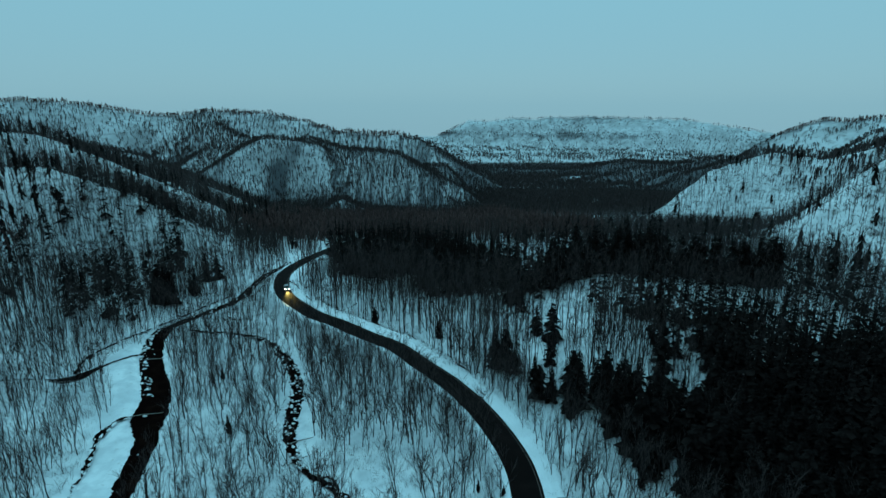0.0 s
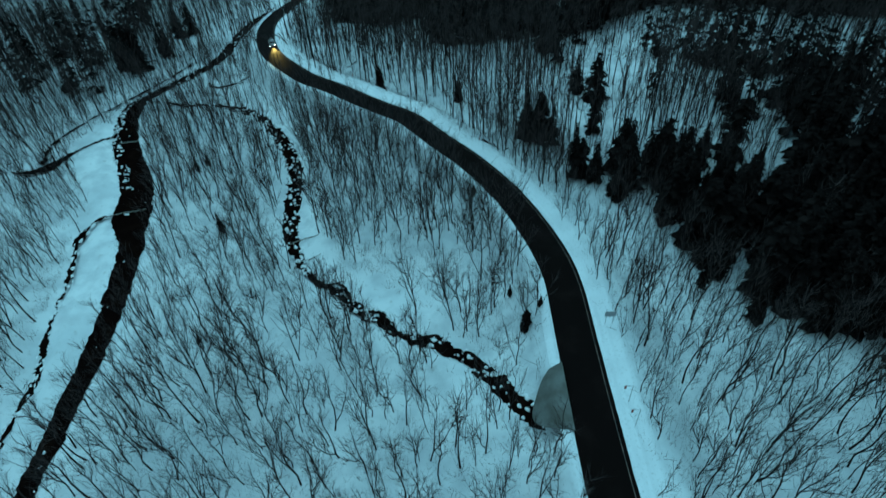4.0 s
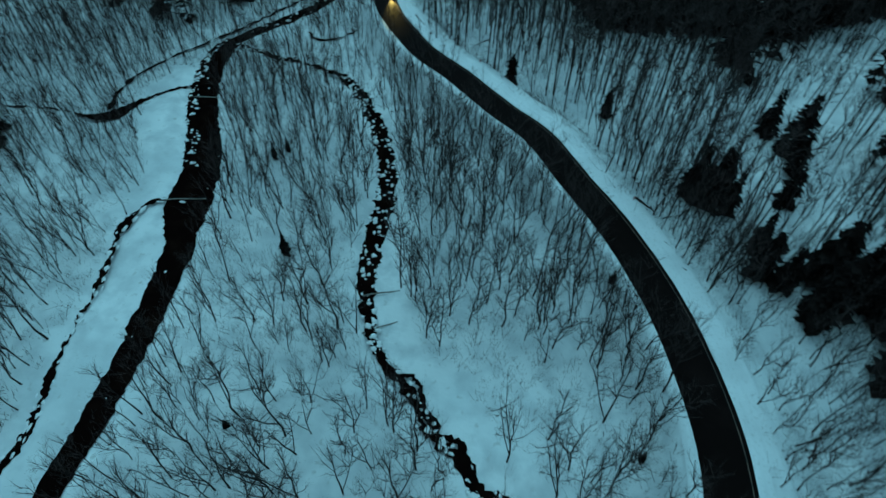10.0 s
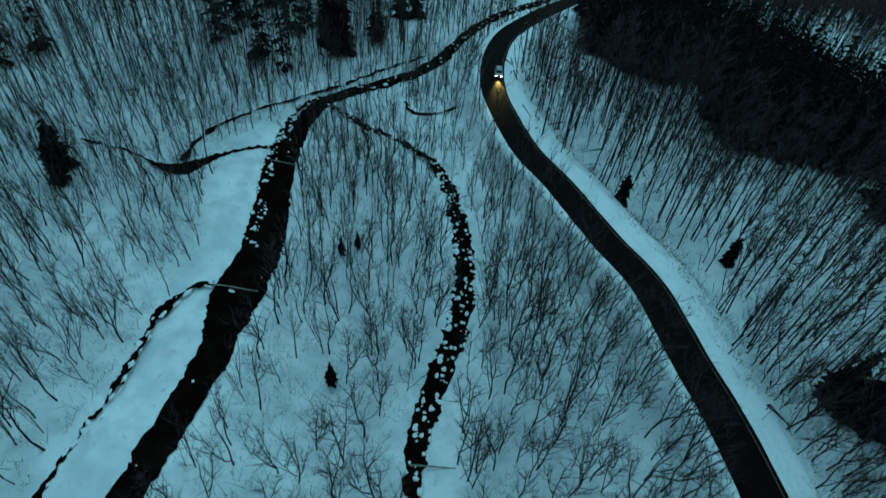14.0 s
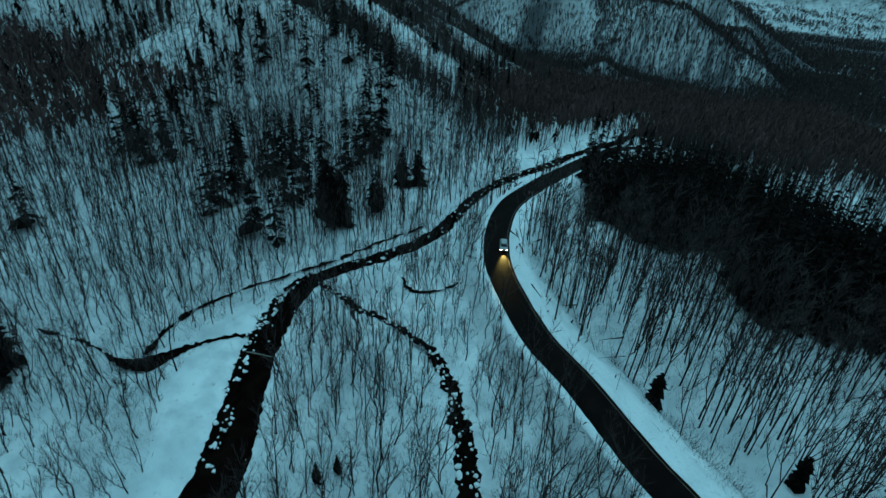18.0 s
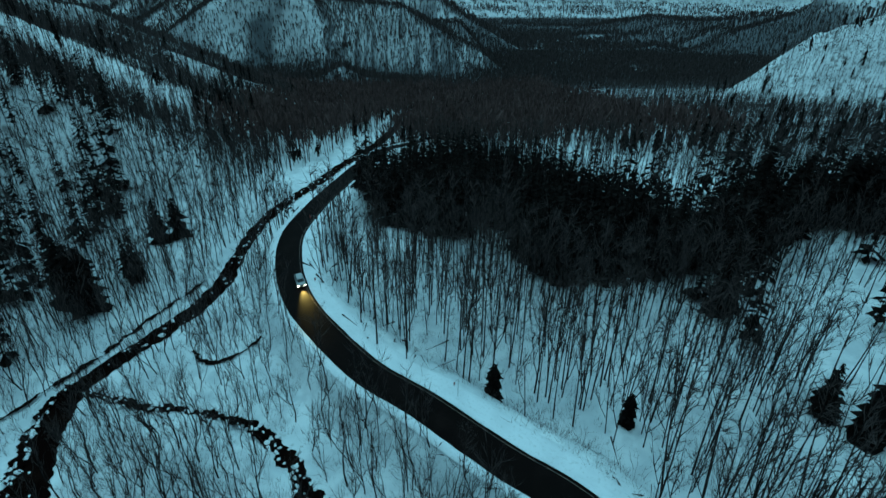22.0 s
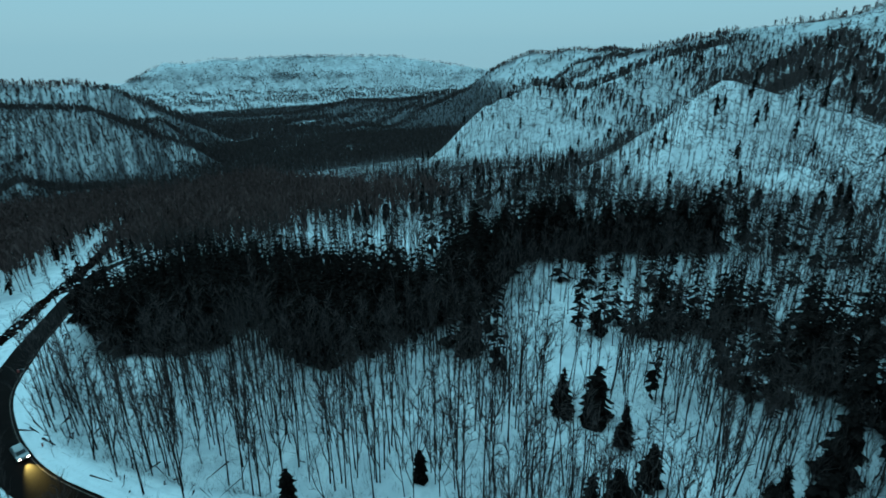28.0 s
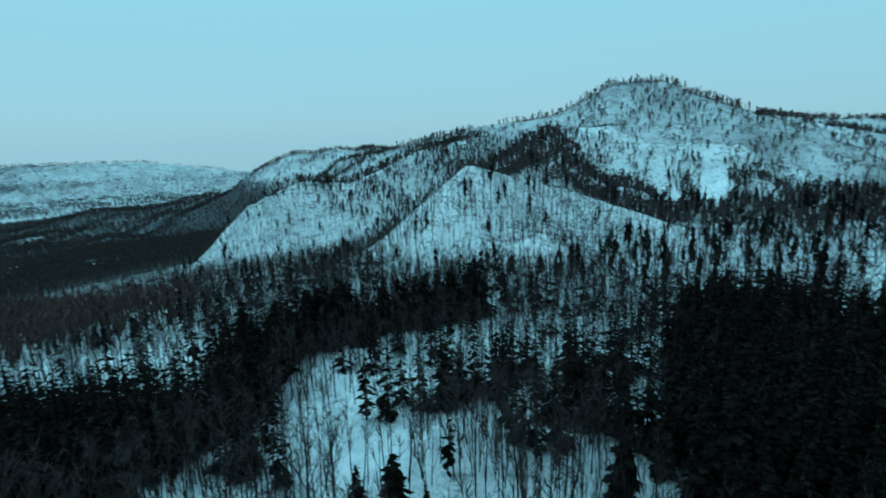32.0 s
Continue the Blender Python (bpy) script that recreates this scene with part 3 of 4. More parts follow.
def bare_tree(seed, h, limbs, twigs, sides=4, thick=1.0, spread=0.3, forks=1, fine=1.0, sway=0.018, tilt=(0.65, 1.3)):
    """A leafless tree: a bent tapered trunk that may fork, and a crown of limbs and twigs."""
    r = np.random.default_rng(seed)
    n = 6 if sides > 3 else 4
    bend = np.cumsum(r.normal(size=(n, 2)) * sway * h, 0)
    pts = np.c_[bend - bend[0], np.linspace(-0.3, h, n)]
    rad = thick * h * np.interp(np.linspace(0, 1, n), [0, 0.12, 1], [0.0098, 0.0082, 0.0022])
    stems, trunk = [pts], [tube(pts, rad, sides)]
    for _ in range(forks - 1):
        z0, g = h * r.uniform(0.04, 0.35), r.uniform(0, 6.283)
        at = np.array([np.interp(z0, pts[:, 2], pts[:, k]) for k in range(3)])
        out = h * r.uniform(0.14, 0.26) * np.array([np.cos(g), np.sin(g)])
        top = h * r.uniform(0.75, 0.98)
        q = np.array([[*(at[:2] + out * t**0.75 + r.normal(size=2) * 0.012 * h * t), z0 + (top - z0) * t] for t in np.linspace(0, 1, 4)])
        stems.append(q)
        trunk.append(tube(q, thick * h * np.array([0.0062, 0.0052, 0.0036, 0.0014]), 3))
    crown, ends = [], []
    for i in range(limbs):
        stem = stems[i % len(stems)]
        rel = r.uniform(0.3, 0.97) ** 0.85
        z = max(rel * stem[-1, 2], stem[0, 2] + 0.15 * h)
        at = np.array([np.interp(z, stem[:, 2], stem[:, k]) for k in range(3)])
        g, up = r.uniform(0, 6.283), r.uniform(*tilt)
        ln = h * spread * (1.15 - 0.75 * rel) * r.uniform(0.6, 1.2)
        d = np.array([np.cos(g) * np.cos(up), np.sin(g) * np.cos(up), np.sin(up)])
        mid = at + d * ln * 0.55 + r.normal(size=3) * 0.06 * ln
        end = at + d * ln + np.array([0, 0, 0.14 * ln]) + r.normal(size=3) * 0.05 * ln
        if sides > 4:
            crown.append(tube([at, mid, end], thick * h * np.array([0.0036, 0.0024, 0.0008]), 3))
        elif sides == 4:
            s = np.cross(d, (0, 0, 1))
            s /= np.linalg.norm(s)
            crown += [blade(at, mid + (mid - at) * 0.5, thick * h * 0.0075, s), blade(mid - (end - mid) * 0.3, end, thick * h * 0.006, s)]
        else:
            s = np.cross(d, (0, 0, 1))
            crown.append(blade(at, end, thick * h * 0.011, s / np.linalg.norm(s)))
        ends.append((at, mid, end, d))
    for _ in range(twigs):
        at, mid, end, d = ends[r.integers(len(ends))]
        t = r.uniform(0.15, 1)
        a = at + (mid - at) * t * 2 if t < 0.5 else mid + (end - mid) * (2 * t - 1)
        e = d + r.normal(size=3) * 0.42 + (0, 0, 0.3)
        e /= np.linalg.norm(e)
        s = np.cross(e, r.normal(size=3))
        crown.append(blade(a, a + e * h * r.uniform(0.05, 0.15), fine * thick * h * (0.0034 if sides > 3 else 0.006), s / np.linalg.norm(s)))
    return join(trunk), join(crown)


def conifer(seed, h, whorls, boughs, full=0.2, round_top=0.75):
    """A dark conifer: a straight trunk and uneven whorls of drooping boughs with ragged tips."""
    r = np.random.default_rng(seed)
    trunk = tube([(0, 0, -0.3), (0, 0, h * 0.5), (0, 0, h)], [0.013 * h, 0.009 * h, 0.002 * h], 4)
    crown = []
    for i in range(whorls):
        rel = 0.12 + 0.88 * (i / (whorls - 1)) ** 0.9
        reach = h * full * (1.03 - rel) ** round_top * r.uniform(0.62, 1.25)
        for k in range(boughs):
            if r.random() < 0.12:
                continue
            g = 6.283 * (k + r.uniform(-0.4, 0.4)) / boughs + i
            z, q, w = min(rel * h + r.uniform(-0.75, 0.75) * h / whorls, h), reach * r.uniform(0.55, 1.2), reach * r.uniform(0.22, 0.45)
            d, s = np.array([np.cos(g), np.sin(g)]), np.array([-np.sin(g), np.cos(g)])
            drop = r.uniform(0.15, 0.75) * q
            pts = [(0, 0, z), (*(d * q * 0.6 + s * w), z - drop * 0.7), (*(d * q), z - drop), (*(d * q * 0.6 - s * w), z - drop * 0.6)]
            crown.append((np.array(pts), np.array([(0, 1, 2), (0, 2, 3)])))
    return trunk, join(crown)


def scatter(rng, x0, x1, y0, y1, spacing):
    """Jittered plan points over a rectangle, about one for each spacing squared."""
    a, b = np.meshgrid(np.arange(x0, x1, spacing), np.arange(y0, y1, spacing))
    a = a + (np.arange(len(a)) % 2)[:, None] * spacing / 2
    return (a + rng.uniform(-0.48, 0.48, a.shape) * spacing).ravel(), (b + rng.uniform(-0.48, 0.48, b.shape) * spacing).ravel()


def oval(x, y, cx, cy, rx, ry, turn=0.0):
    c, s = math.cos(radians(turn)), math.sin(radians(turn))
    u, v = (x - cx) * c + (y - cy) * s, -(x - cx) * s + (y - cy) * c
    return np.hypot(u / rx, v / ry) + 0.16 * rough(x, y, 14)


FIELDS = ((236, 1015, 44, 16, 8), (300, 1090, 50, 12, -6), (215, 1330, 60, 16, 5), (290, 1400, 40, 18, 0), (306, 880, 7, 42, -14), (326, 850, 8, 46, 22), (287, 622, 9, 14, 20), (330, 1210, 60, 14, 4), (420, 1700, 90, 30, 0), (150, 1700, 70, 26, 0))


def open_ground(x, y):
    """Where no tree stands: the road, the waters, and the open snow."""
    out = np.zeros(x.shape, bool)
    near = (x > -170) & (x < 300) & (y > -70) & (y < 1080)
    xs, ys = x[near], y[near]
    d, _, s = from_line(xs, ys, ROAD)
    bare = d < np.where(s > 0, 5.4 + 1.6 * rough(xs, ys, 20) + 0.8 * smooth((ys - 95) / 30) * smooth((215 - ys) / 20), 4.2)
    d, w, s = from_line(xs, ys, RIVER, RIVER[:, 2])
    bare |= d < w / 2 + 1.6
    bare |= (s < 0) & (d < w / 2 + np.interp(ys, [25, 45, 75, 100, 118], [5, 7.5, 5, 8.5, 5]) + 1.5 * rough(xs, ys, 12)) & (ys > 25) & (ys < 118)
    bare |= (ys > 225) & (d < 11 + 3 * rough(xs, ys, 20)) & (ys < 430)
    d, w, s = from_line(xs, ys, STREAM, STREAM[:, 2])
    bare |= d < w / 2 + 1.1
    bare |= (s > 0) & (d < 6.5 + 2.5 * rough(xs, ys, 9)) & (ys > 38) & (ys < 80) & (xs < 2)
    for line in (CHANNEL, POND, SHOAL):
        d, w, _ = from_line(xs, ys, line, line[:, 2])
        bare |= d < w / 2 + 1.0
    out[near] = bare
    for c in ((-50, 214, 9, 22, 0), (41, 106, 8, 14, 20), (29, 66, 4, 10, 0), (53, 129, 9, 6, 0), (500, 140, 78, 12, 9), (520, 190, 50, 6, 14), (470, 166, 60, 7, 12), (55, 260, 48, 9, -64)) + FIELDS:
        out |= oval(x, y, *c) < 1
    return out


STANDS = [(90, 96, 22, 11, 20), (72, 106, 8, 6, 20), (77, 194, 22, 9, -20), (104, 180, 26, 9, -30), (132, 159, 26, 9, -45), (87, 124, 20, 6, -25), (105, 66, 50, 27, 10), (50, 62, 9, 24, 5)]
GROVES = [[(-44, 218), (-30, 196), (-19, 187), (-8, 188), (-1, 190), (0, 174), (5, 161), (20, 161), (34, 162), (48, 163), (62, 171), (80, 180), (100, 188), (116, 196), (110, 204), (80, 199), (58, 194), (48, 180), (40, 190), (32, 208), (18, 226), (6, 247), (-20, 240), (-38, 228)],
          [(56, 36), (54, 47), (57, 58), (62, 68), (66, 76), (76, 82), (95, 86), (122, 92), (145, 94), (178, 90), (190, 60), (170, 10), (72, 8)]]


def within(x, y, outline):
    """Whether plan points lie inside a closed outline, with an uneven edge."""
    x, y = x + 2.2 * rough(x, y, 12), y + 2.2 * rough(x + 60, y, 12)
    odd = np.zeros(x.shape, bool)
    for (ax, ay), (bx, by) in zip(outline, outline[1:] + outline[:1]):
        cross = (ay > y) != (by > y)
        odd ^= cross & (x < (bx - ax) * (y - ay) / (by - ay + 1e-9) + ax)
    return odd


def dense(x, y):
    """Whether a point lies in the closed heart of a conifer grove."""
    return np.any([within(x, y, g) for g in GROVES], 0)


def stand(x, y):
    """How deep a point lies in one of the dark conifer stands: below one is inside."""
    return np.min([oval(x, y, *s) for s in STANDS], 0)


SIGHT = np.array([(4, -37), (0, 0), (-10, 35), (-21, 56), (-27, 63)])


def seen_from(x, y):
    d, _, _ = from_line(x, y, SIGHT)
    return d


def in_view(x, y):
    """The wedge of the valley that the flight looks into."""
    return (y > 6 - 0.25 * np.clip(x - 60, 0, 9e9)) & (x > -150 - 1.7 * np.clip(y - 70, 0, 9e9)) & (x > -1500)


_r = np.random.default_rng(21)
BARE_X, BARE_Y, CON_X, CON_Y = [], [], [], []
for x0, x1, y0, y1, sp in ((-170, 175, 6, 262, 2.6),):
    px, py = scatter(_r, x0, x1, y0, y1, sp)
    keep = in_view(px, py) & ~open_ground(px, py)
    px, py = px[keep], py[keep]
    thin = rough(px, py, 24) * 0.5 + rough(px + 300, py, 8) * 0.45
    firs = stand(px, py) + _r.uniform(-0.2, 0.75, len(px)) + 0.2 * rough(px + 70, py, 11) < 1
    firs |= dense(px, py)
    odd = (_r.random(len(px)) < np.where((px < -92) & ((py > 130) | (px < -120)) & (rough(px, py, 30) > 0.0), 0.1, np.where((px > 34) & (py > 95), np.where((px < 50) & (py < 150), 0.012, 0.04), 0.0)))
    fir_here = (firs & (_r.random(len(px)) < np.where(dense(px, py), np.where(py > 150, 0.92, 0.82), 0.66))) | odd
    keep = fir_here | (thin + _r.uniform(-0.4, 0.4, len(px)) > np.where(py > 100, np.where((from_line(px, py, ROAD)[2] > 0) & (px < 90), np.where(px > 28, 0.05, -0.14), np.where(px > 0, -0.36, -0.55)), np.where((px > -25) & (px < 18) & (py < 62), 0.02, np.where(((px > 25) & (py < 85)) | (px < -92), -0.6, -0.36))))
    px, py, fir_here = px[keep], py[keep], fir_here[keep]
    CON_X, CON_Y = px[fir_here], py[fir_here]
    BARE_X, BARE_Y = px[~fir_here], py[~fir_here]
# single conifers that stand out on the valley floor
MARKED = [(-12.6, 124.7, 6.5), (38.1, 120.1, 10), (7.6, 120.5, 6), (41.6, 115.0, 12), (39.9, 107, 10), (37.6, 99.3, 8), (-85.4, 167.8, 13), (-87.5, 169, 11), (-89, 155.8, 14), (-92, 157.5, 14), (-95, 159, 15),
          (-97.5, 162, 12), (-88.5, 188, 13), (-85, 191, 11), (-41, 71, 5), (-51.5, 91.5, 4), (-50, 94, 3.5), (-107, 88, 10), (-104.5, 85, 8), (35.5, 147.5, 15), (37.5, 149, 13), (24.4, 95.1, 12), (21.8, 97.5, 11), (27, 94, 10),
          (30.7, 82, 9), (33, 79.5, 9), (38, 76, 12), (36, 73.5, 10), (13.5, 40.9, 4), (12.1, 48.8, 2.6), (30.2, 85.6, 10), (39, 82.3, 12), (41, 84, 11), (-36.6, 42.6, 1.6), (15.8, 42.8, 2), (42.6, 47.8, 6), (46, 50, 7), (44, 58, 8), (48, 61, 9), (8, 72.5, 2.5)]


def planted(kinds, x, y, lo, hi, rng, lean=0.04):
    """Many trees as one set of points and triangles: the kinds in turn, each turned, leaned and sized by chance."""
    vs, fs, n = [], [], 0
    pick = rng.integers(len(kinds), size=len(x))
    z = level(x, y)
    for k, (v, f) in enumerate(kinds):
        idx = np.where(pick == k)[0]
        if not len(idx):
            continue
        a, s = rng.uniform(0, 6.283, len(idx)), rng.uniform(lo, hi, len(idx))
        lx, ly = rng.normal(size=(2, len(idx))) * lean
        c, q = np.cos(a)[:, None], np.sin(a)[:, None]
        vx, vy, vz = (v[None, :, j] * s[:, None] for j in range(3))
        out = np.stack([c * vx - q * vy + lx[:, None] * vz + x[idx][:, None], q * vx + c * vy + ly[:, None] * vz + y[idx][:, None], vz + z[idx][:, None]], -1)
        vs.append(out.reshape(-1, 3))
        fs.append((f[None] + (np.arange(len(idx)) * len(v))[:, None, None]).reshape(-1, 3) + n)
        n += len(idx) * len(v)
    return np.vstack(vs), np.vstack(fs)


def wood(name, kinds, x, y, lo, hi, mat, label, seed):
    if len(x):
        v, f = planted(kinds, x, y, lo, hi, np.random.default_rng(seed))
        tagged(new(name, mesh_of(name, v, f, mat)), label, "trees", kind="stuff")


def two_woods(name, kinds, x, y, lo, hi, label, seed):
    """A wood whose trunks and twigs are separate meshes over the same trees."""
    wood(name + "_trunks", [t for t, _ in kinds], x, y, lo, hi, BARK, "dark trunks: " + label, seed)
    wood(name + "_twigs", [c for _, c in kinds], x, y, lo, hi, TWIG, "fine bare twigs: " + label, seed)


# trees near the flight: each a thing of its own
order = np.argsort(np.hypot(BARE_X + 8, (BARE_Y - 66) * 0.9))
own, rest = order[:300], order[300:]
KINDS = [bare_tree(40 + k, h, n, w, sides=5, forks=f, fine=0.62, spread=sp, thick=1.05) for k, (h, f, n, w, sp) in enumerate(((13.5, 2, 20, 300, 0.32), (12, 3, 22, 340, 0.36), (14, 2, 18, 260, 0.3), (11, 4, 26, 420, 0.42), (9, 3, 18, 260, 0.38), (6, 6, 28, 700, 0.5)))]
masters = []
for k, (trunk, crown) in enumerate(KINDS):
    masters.append((mesh_of("trunk", *trunk, BARK), mesh_of("crown", *crown, TWIG)))
BARE_LABEL = ["tall bare deciduous tree standing in deep snow", "bare grey-brown tree with upswept limbs in snow", "tall slender leafless tree above the snow",
              "leafless tree with fine twigs in snow", "young bare tree with thin trunk in snow", "low leafless shrub-like tree in snow"]


def tree_thing(name, meshes, m, label, category, group):
    o = new(name)
    o.matrix_basis = m
    for n, d in zip(("trunk", "crown"), meshes):
        part(n, d, o)
    return tagged(o, label, category, group)


bz = level(BARE_X, BARE_Y)
firsts = {}
for i in own:
    k = int(_r.choice(6, p=[0.22, 0.22, 0.16, 0.2, 0.12, 0.08]))
    s = _r.uniform(0.66, 1.08)
    m = pose(BARE_X[i], BARE_Y[i], bz[i], _r.normal() * 2.5, _r.normal() * 2.5, _r.uniform(0, 360)) @ Matrix.Diagonal((s, s, s, 1))
    if k in firsts:
        o = copy_thing(firsts[k], m)
        o.matrix_basis = m
    else:
        firsts[k] = tree_thing("bare_tree", masters[k], m, BARE_LABEL[k], "tree", "bare trees of the valley floor")

near = seen_from(BARE_X, BARE_Y)[rest] < 105
slim = (from_line(BARE_X, BARE_Y, ROAD)[2] > 0) & (BARE_Y > 88) & (BARE_X < 70)
LIGHT = [bare_tree(80 + k, h, 18, 175, sides=4, forks=f, fine=0.68, spread=sp, thick=1.02) for k, (h, f, sp) in enumerate(((13, 2, 0.3), (11.5, 3, 0.36), (14, 1, 0.27), (10, 3, 0.4), (12.5, 2, 0.3), (7, 4, 0.42)))]
MID = [bare_tree(120 + k, h, 12, 48, sides=3, thick=1.06, forks=1 + k % 2) for k, h in enumerate((13, 11.5, 14, 10))]
SLIM = [bare_tree(140 + k, h, n, w, sides=3, thick=0.86, spread=sp, sway=0.007, forks=f, tilt=tl) for k, (h, n, w, sp, f, tl) in enumerate(((20, 15, 52, 0.15, 1, (0.6, 1.25)), (17, 17, 66, 0.22, 2, (0.75, 1.3)), (21, 16, 44, 0.1, 1, (0.2, 0.9)), (15, 17, 76, 0.27, 3, (0.75, 1.3)), (18, 15, 56, 0.17, 2, (0.7, 1.3))))]
tall = slim[rest]
two_woods("tall_slim_wood", SLIM, BARE_X[rest][tall], BARE_Y[rest][tall], 0.75, 1.08, "tall straight leafless trees standing close inside the road bend", 30)
rest, near = rest[~tall], near[~tall]
two_woods("bare_wood_near", LIGHT, BARE_X[rest][near], BARE_Y[rest][near], 0.58, 1.08, "dense leafless deciduous wood on the snowy valley floor", 31)
two_woods("bare_wood_beyond", MID, BARE_X[rest][~near], BARE_Y[rest][~near], 0.75, 1.15, "leafless wood on the valley floor and lower slopes", 32)

FIRS = [conifer(200 + k, h, 18, 11, f, q) for k, (h, f, q) in enumerate(((14, 0.25, 0.6), (11, 0.31, 0.45), (16, 0.22, 0.55)))]
fir_mesh = [(mesh_of("trunk", *t, BARK), mesh_of("crown", *c, NEEDLE)) for t, c in FIRS]
fir_first = {}
spots = [(x, y, h) for x, y, h in MARKED]
co = np.argsort(seen_from(CON_X, CON_Y))
spots += [(CON_X[i], CON_Y[i], _r.uniform(7.5, 14)) for i in co[:230]]
for k in range(44):
    u = _r.random() * 112
    spots.append((np.interp(u, [0, 50, 100, 170], [68, 103, 137, 178]) + _r.normal() * 3, np.interp(u, [0, 50, 100, 170], [196, 181, 157, 128]) + _r.normal() * 4, _r.uniform(13, 20)))
for x, y, h in spots:
    k = int(_r.integers(3))
    s = h / (14, 11, 16)[k]
    m = pose(x, y, float(level(x, y)), 0, 0, _r.uniform(0, 360)) @ Matrix.Diagonal((s, s, s, 1))
    if k in fir_first:
        copy_thing(fir_first[k], m).matrix_basis = m
    else:
        fir_first[k] = tree_thing("conifer_tree", fir_mesh[k], m, "dark green-black conifer with drooping boughs in snow", "tree", "conifers")
FIR_LIGHT = [join(conifer(230 + k, h, 11, 6, f * 1.1)) for k, (h, f) in enumerate(((14, 0.2), (12, 0.22), (16, 0.18)))]
wood("conifer_wood", FIR_LIGHT, CON_X[co[230:]], CON_Y[co[230:]], 0.9, 1.35, NEEDLE, "dense stand of almost black conifers", 33)

# woods further off, on the hills and the far valley floor
FAR = []
for k in range(5):
    r, ps = np.random.default_rng(160 + k), []
    h = (13, 11, 14, 12, 9)[k]
    for g in (0.3, 1.87):
        ps.append(blade(np.array([0, 0, -0.3]), np.array([r.normal() * 0.3, r.normal() * 0.3, h]), 0.3, np.array([np.cos(g), np.sin(g), 0])))
    for _ in range(11):
        g, up, z = r.uniform(0, 6.283), r.uniform(0.7, 1.3), h * r.uniform(0.3, 0.9)
        e = np.array([np.cos(g) * np.cos(up), np.sin(g) * np.cos(up), np.sin(up)]) * r.uniform(0.15, 0.34) * h
        ps.append(blade(np.array([0, 0, z]), e + (0, 0, z), r.uniform(0.12, 0.3), np.array([-np.sin(g), np.cos(g), 0])))
    FAR.append(join(ps))
CANOPY = []
for k in range(5):
    r, ps = np.random.default_rng(180 + k), []
    h = (15, 13, 16, 14, 12)[k]
    ps.append(blade(np.array([0, 0, -0.3]), np.array([r.normal() * 0.3, r.normal() * 0.3, h]), 0.4, np.array([0.8, 0.6, 0])))
    for _ in range(12):
        g, up, z = r.uniform(0, 6.283), r.uniform(0.7, 1.35), h * r.uniform(0.4, 0.9)
        e = np.array([np.cos(g) * np.cos(up), np.sin(g) * np.cos(up), np.sin(up)]) * r.uniform(0.15, 0.3) * h
        ps.append(blade(e + (0, 0, z), np.array([0, 0, z - 1.0]), r.uniform(0.35, 0.9), np.array([-np.sin(g), np.cos(g), 0])))
    CANOPY.append(join(ps))
SPECK = []
for k in range(5):
    r, ps = np.random.default_rng(300 + k), []
    for _ in range(3):
        g, up, h = r.uniform(0, 6.283), r.uniform(1.15, 1.55), r.uniform(8, 13)
        e = np.array([np.cos(g) * np.cos(up), np.sin(g) * np.cos(up), np.sin(up)]) * h
        at = np.array([*(r.normal(size=2) * 0.8), 0.0])
        ps.append(blade(e + at, at, r.uniform(1.1, 2.0), np.array([-np.sin(g), np.cos(g), 0])))
    SPECK.append(join(ps))
FIR_FAR = []
for k, h in enumerate((14, 11, 16)):
    r, ps = np.random.default_rng(260 + k), []
    for g in (0.2, 1.25, 2.3):
        w = np.array([np.cos(g), np.sin(g), 0])
        ps.append(blade(np.array([0, 0, h * 0.1]), np.array([0, 0, h]), h * r.uniform(0.05, 0.09), w))
    for _ in range(16):
        g, z = r.uniform(0, 6.283), h * r.uniform(0.14, 0.8)
        q = h * 0.24 * (1.05 - z / h) * r.uniform(0.8, 1.25)
        d = np.array([np.cos(g), np.sin(g), 0])
        ps.append(blade(np.array([0, 0, z + q * 0.9]) + d * q * 0.1, d * q + (0, 0, z - 0.15 * q), q * r.uniform(0.4, 0.9), np.array([-np.sin(g), np.cos(g), 0])))
    FIR_FAR.append(join(ps))

def crease(x, y):
    """Whether a place lies in a fold or on a crest of the hills, where the forest grows thick."""
    i, j = np.clip(np.searchsorted(gx, x) - 1, 0, nx - 2), np.clip(np.searchsorted(gy, y) - 1, 0, ny - 2)
    return FOLDED[j, i]


def facing(x, y):
    """How far a slope faces the head of the valley: 1 fully, -1 turned away; near 0 on the flat."""
    i, j = np.clip(np.searchsorted(gx, x) - 1, 0, nx - 2), np.clip(np.searchsorted(gy, y) - 1, 0, ny - 2)
    return FACING[j, i]


hx, hy = scatter(_r, -560, 560, -60, 640, 3.7)
inner = (hx > -170) & (hx < 175) & (hy > 6) & (hy < 262)
keep = in_view(hx, hy) & ~inner & ~open_ground(hx, hy)
hx, hy = hx[keep], hy[keep]
lift = level(hx, hy) - floor_height(hy)
thin = 0.5 * rough(hx, hy, 40) + 0.4 * rough(hx + 90, hy, 13) + _r.uniform(-0.5, 0.5, len(hx))
fir_p = np.where(stand(hx, hy) < 1.05, 0.5, np.where((lift < 7) & (hx > 60) & (hy < 300), 0.16, np.where((lift > 14) & (hx > 60) & crease(hx, hy), 0.035, np.where(rough(hx + 500, hy, 55) > np.where(hx < 0, 0.25, 0.95), 0.17, np.where(hx < 0, 0.06, 0.02)))))
fir_here = _r.random(len(hx)) < fir_p
face = facing(hx, hy)
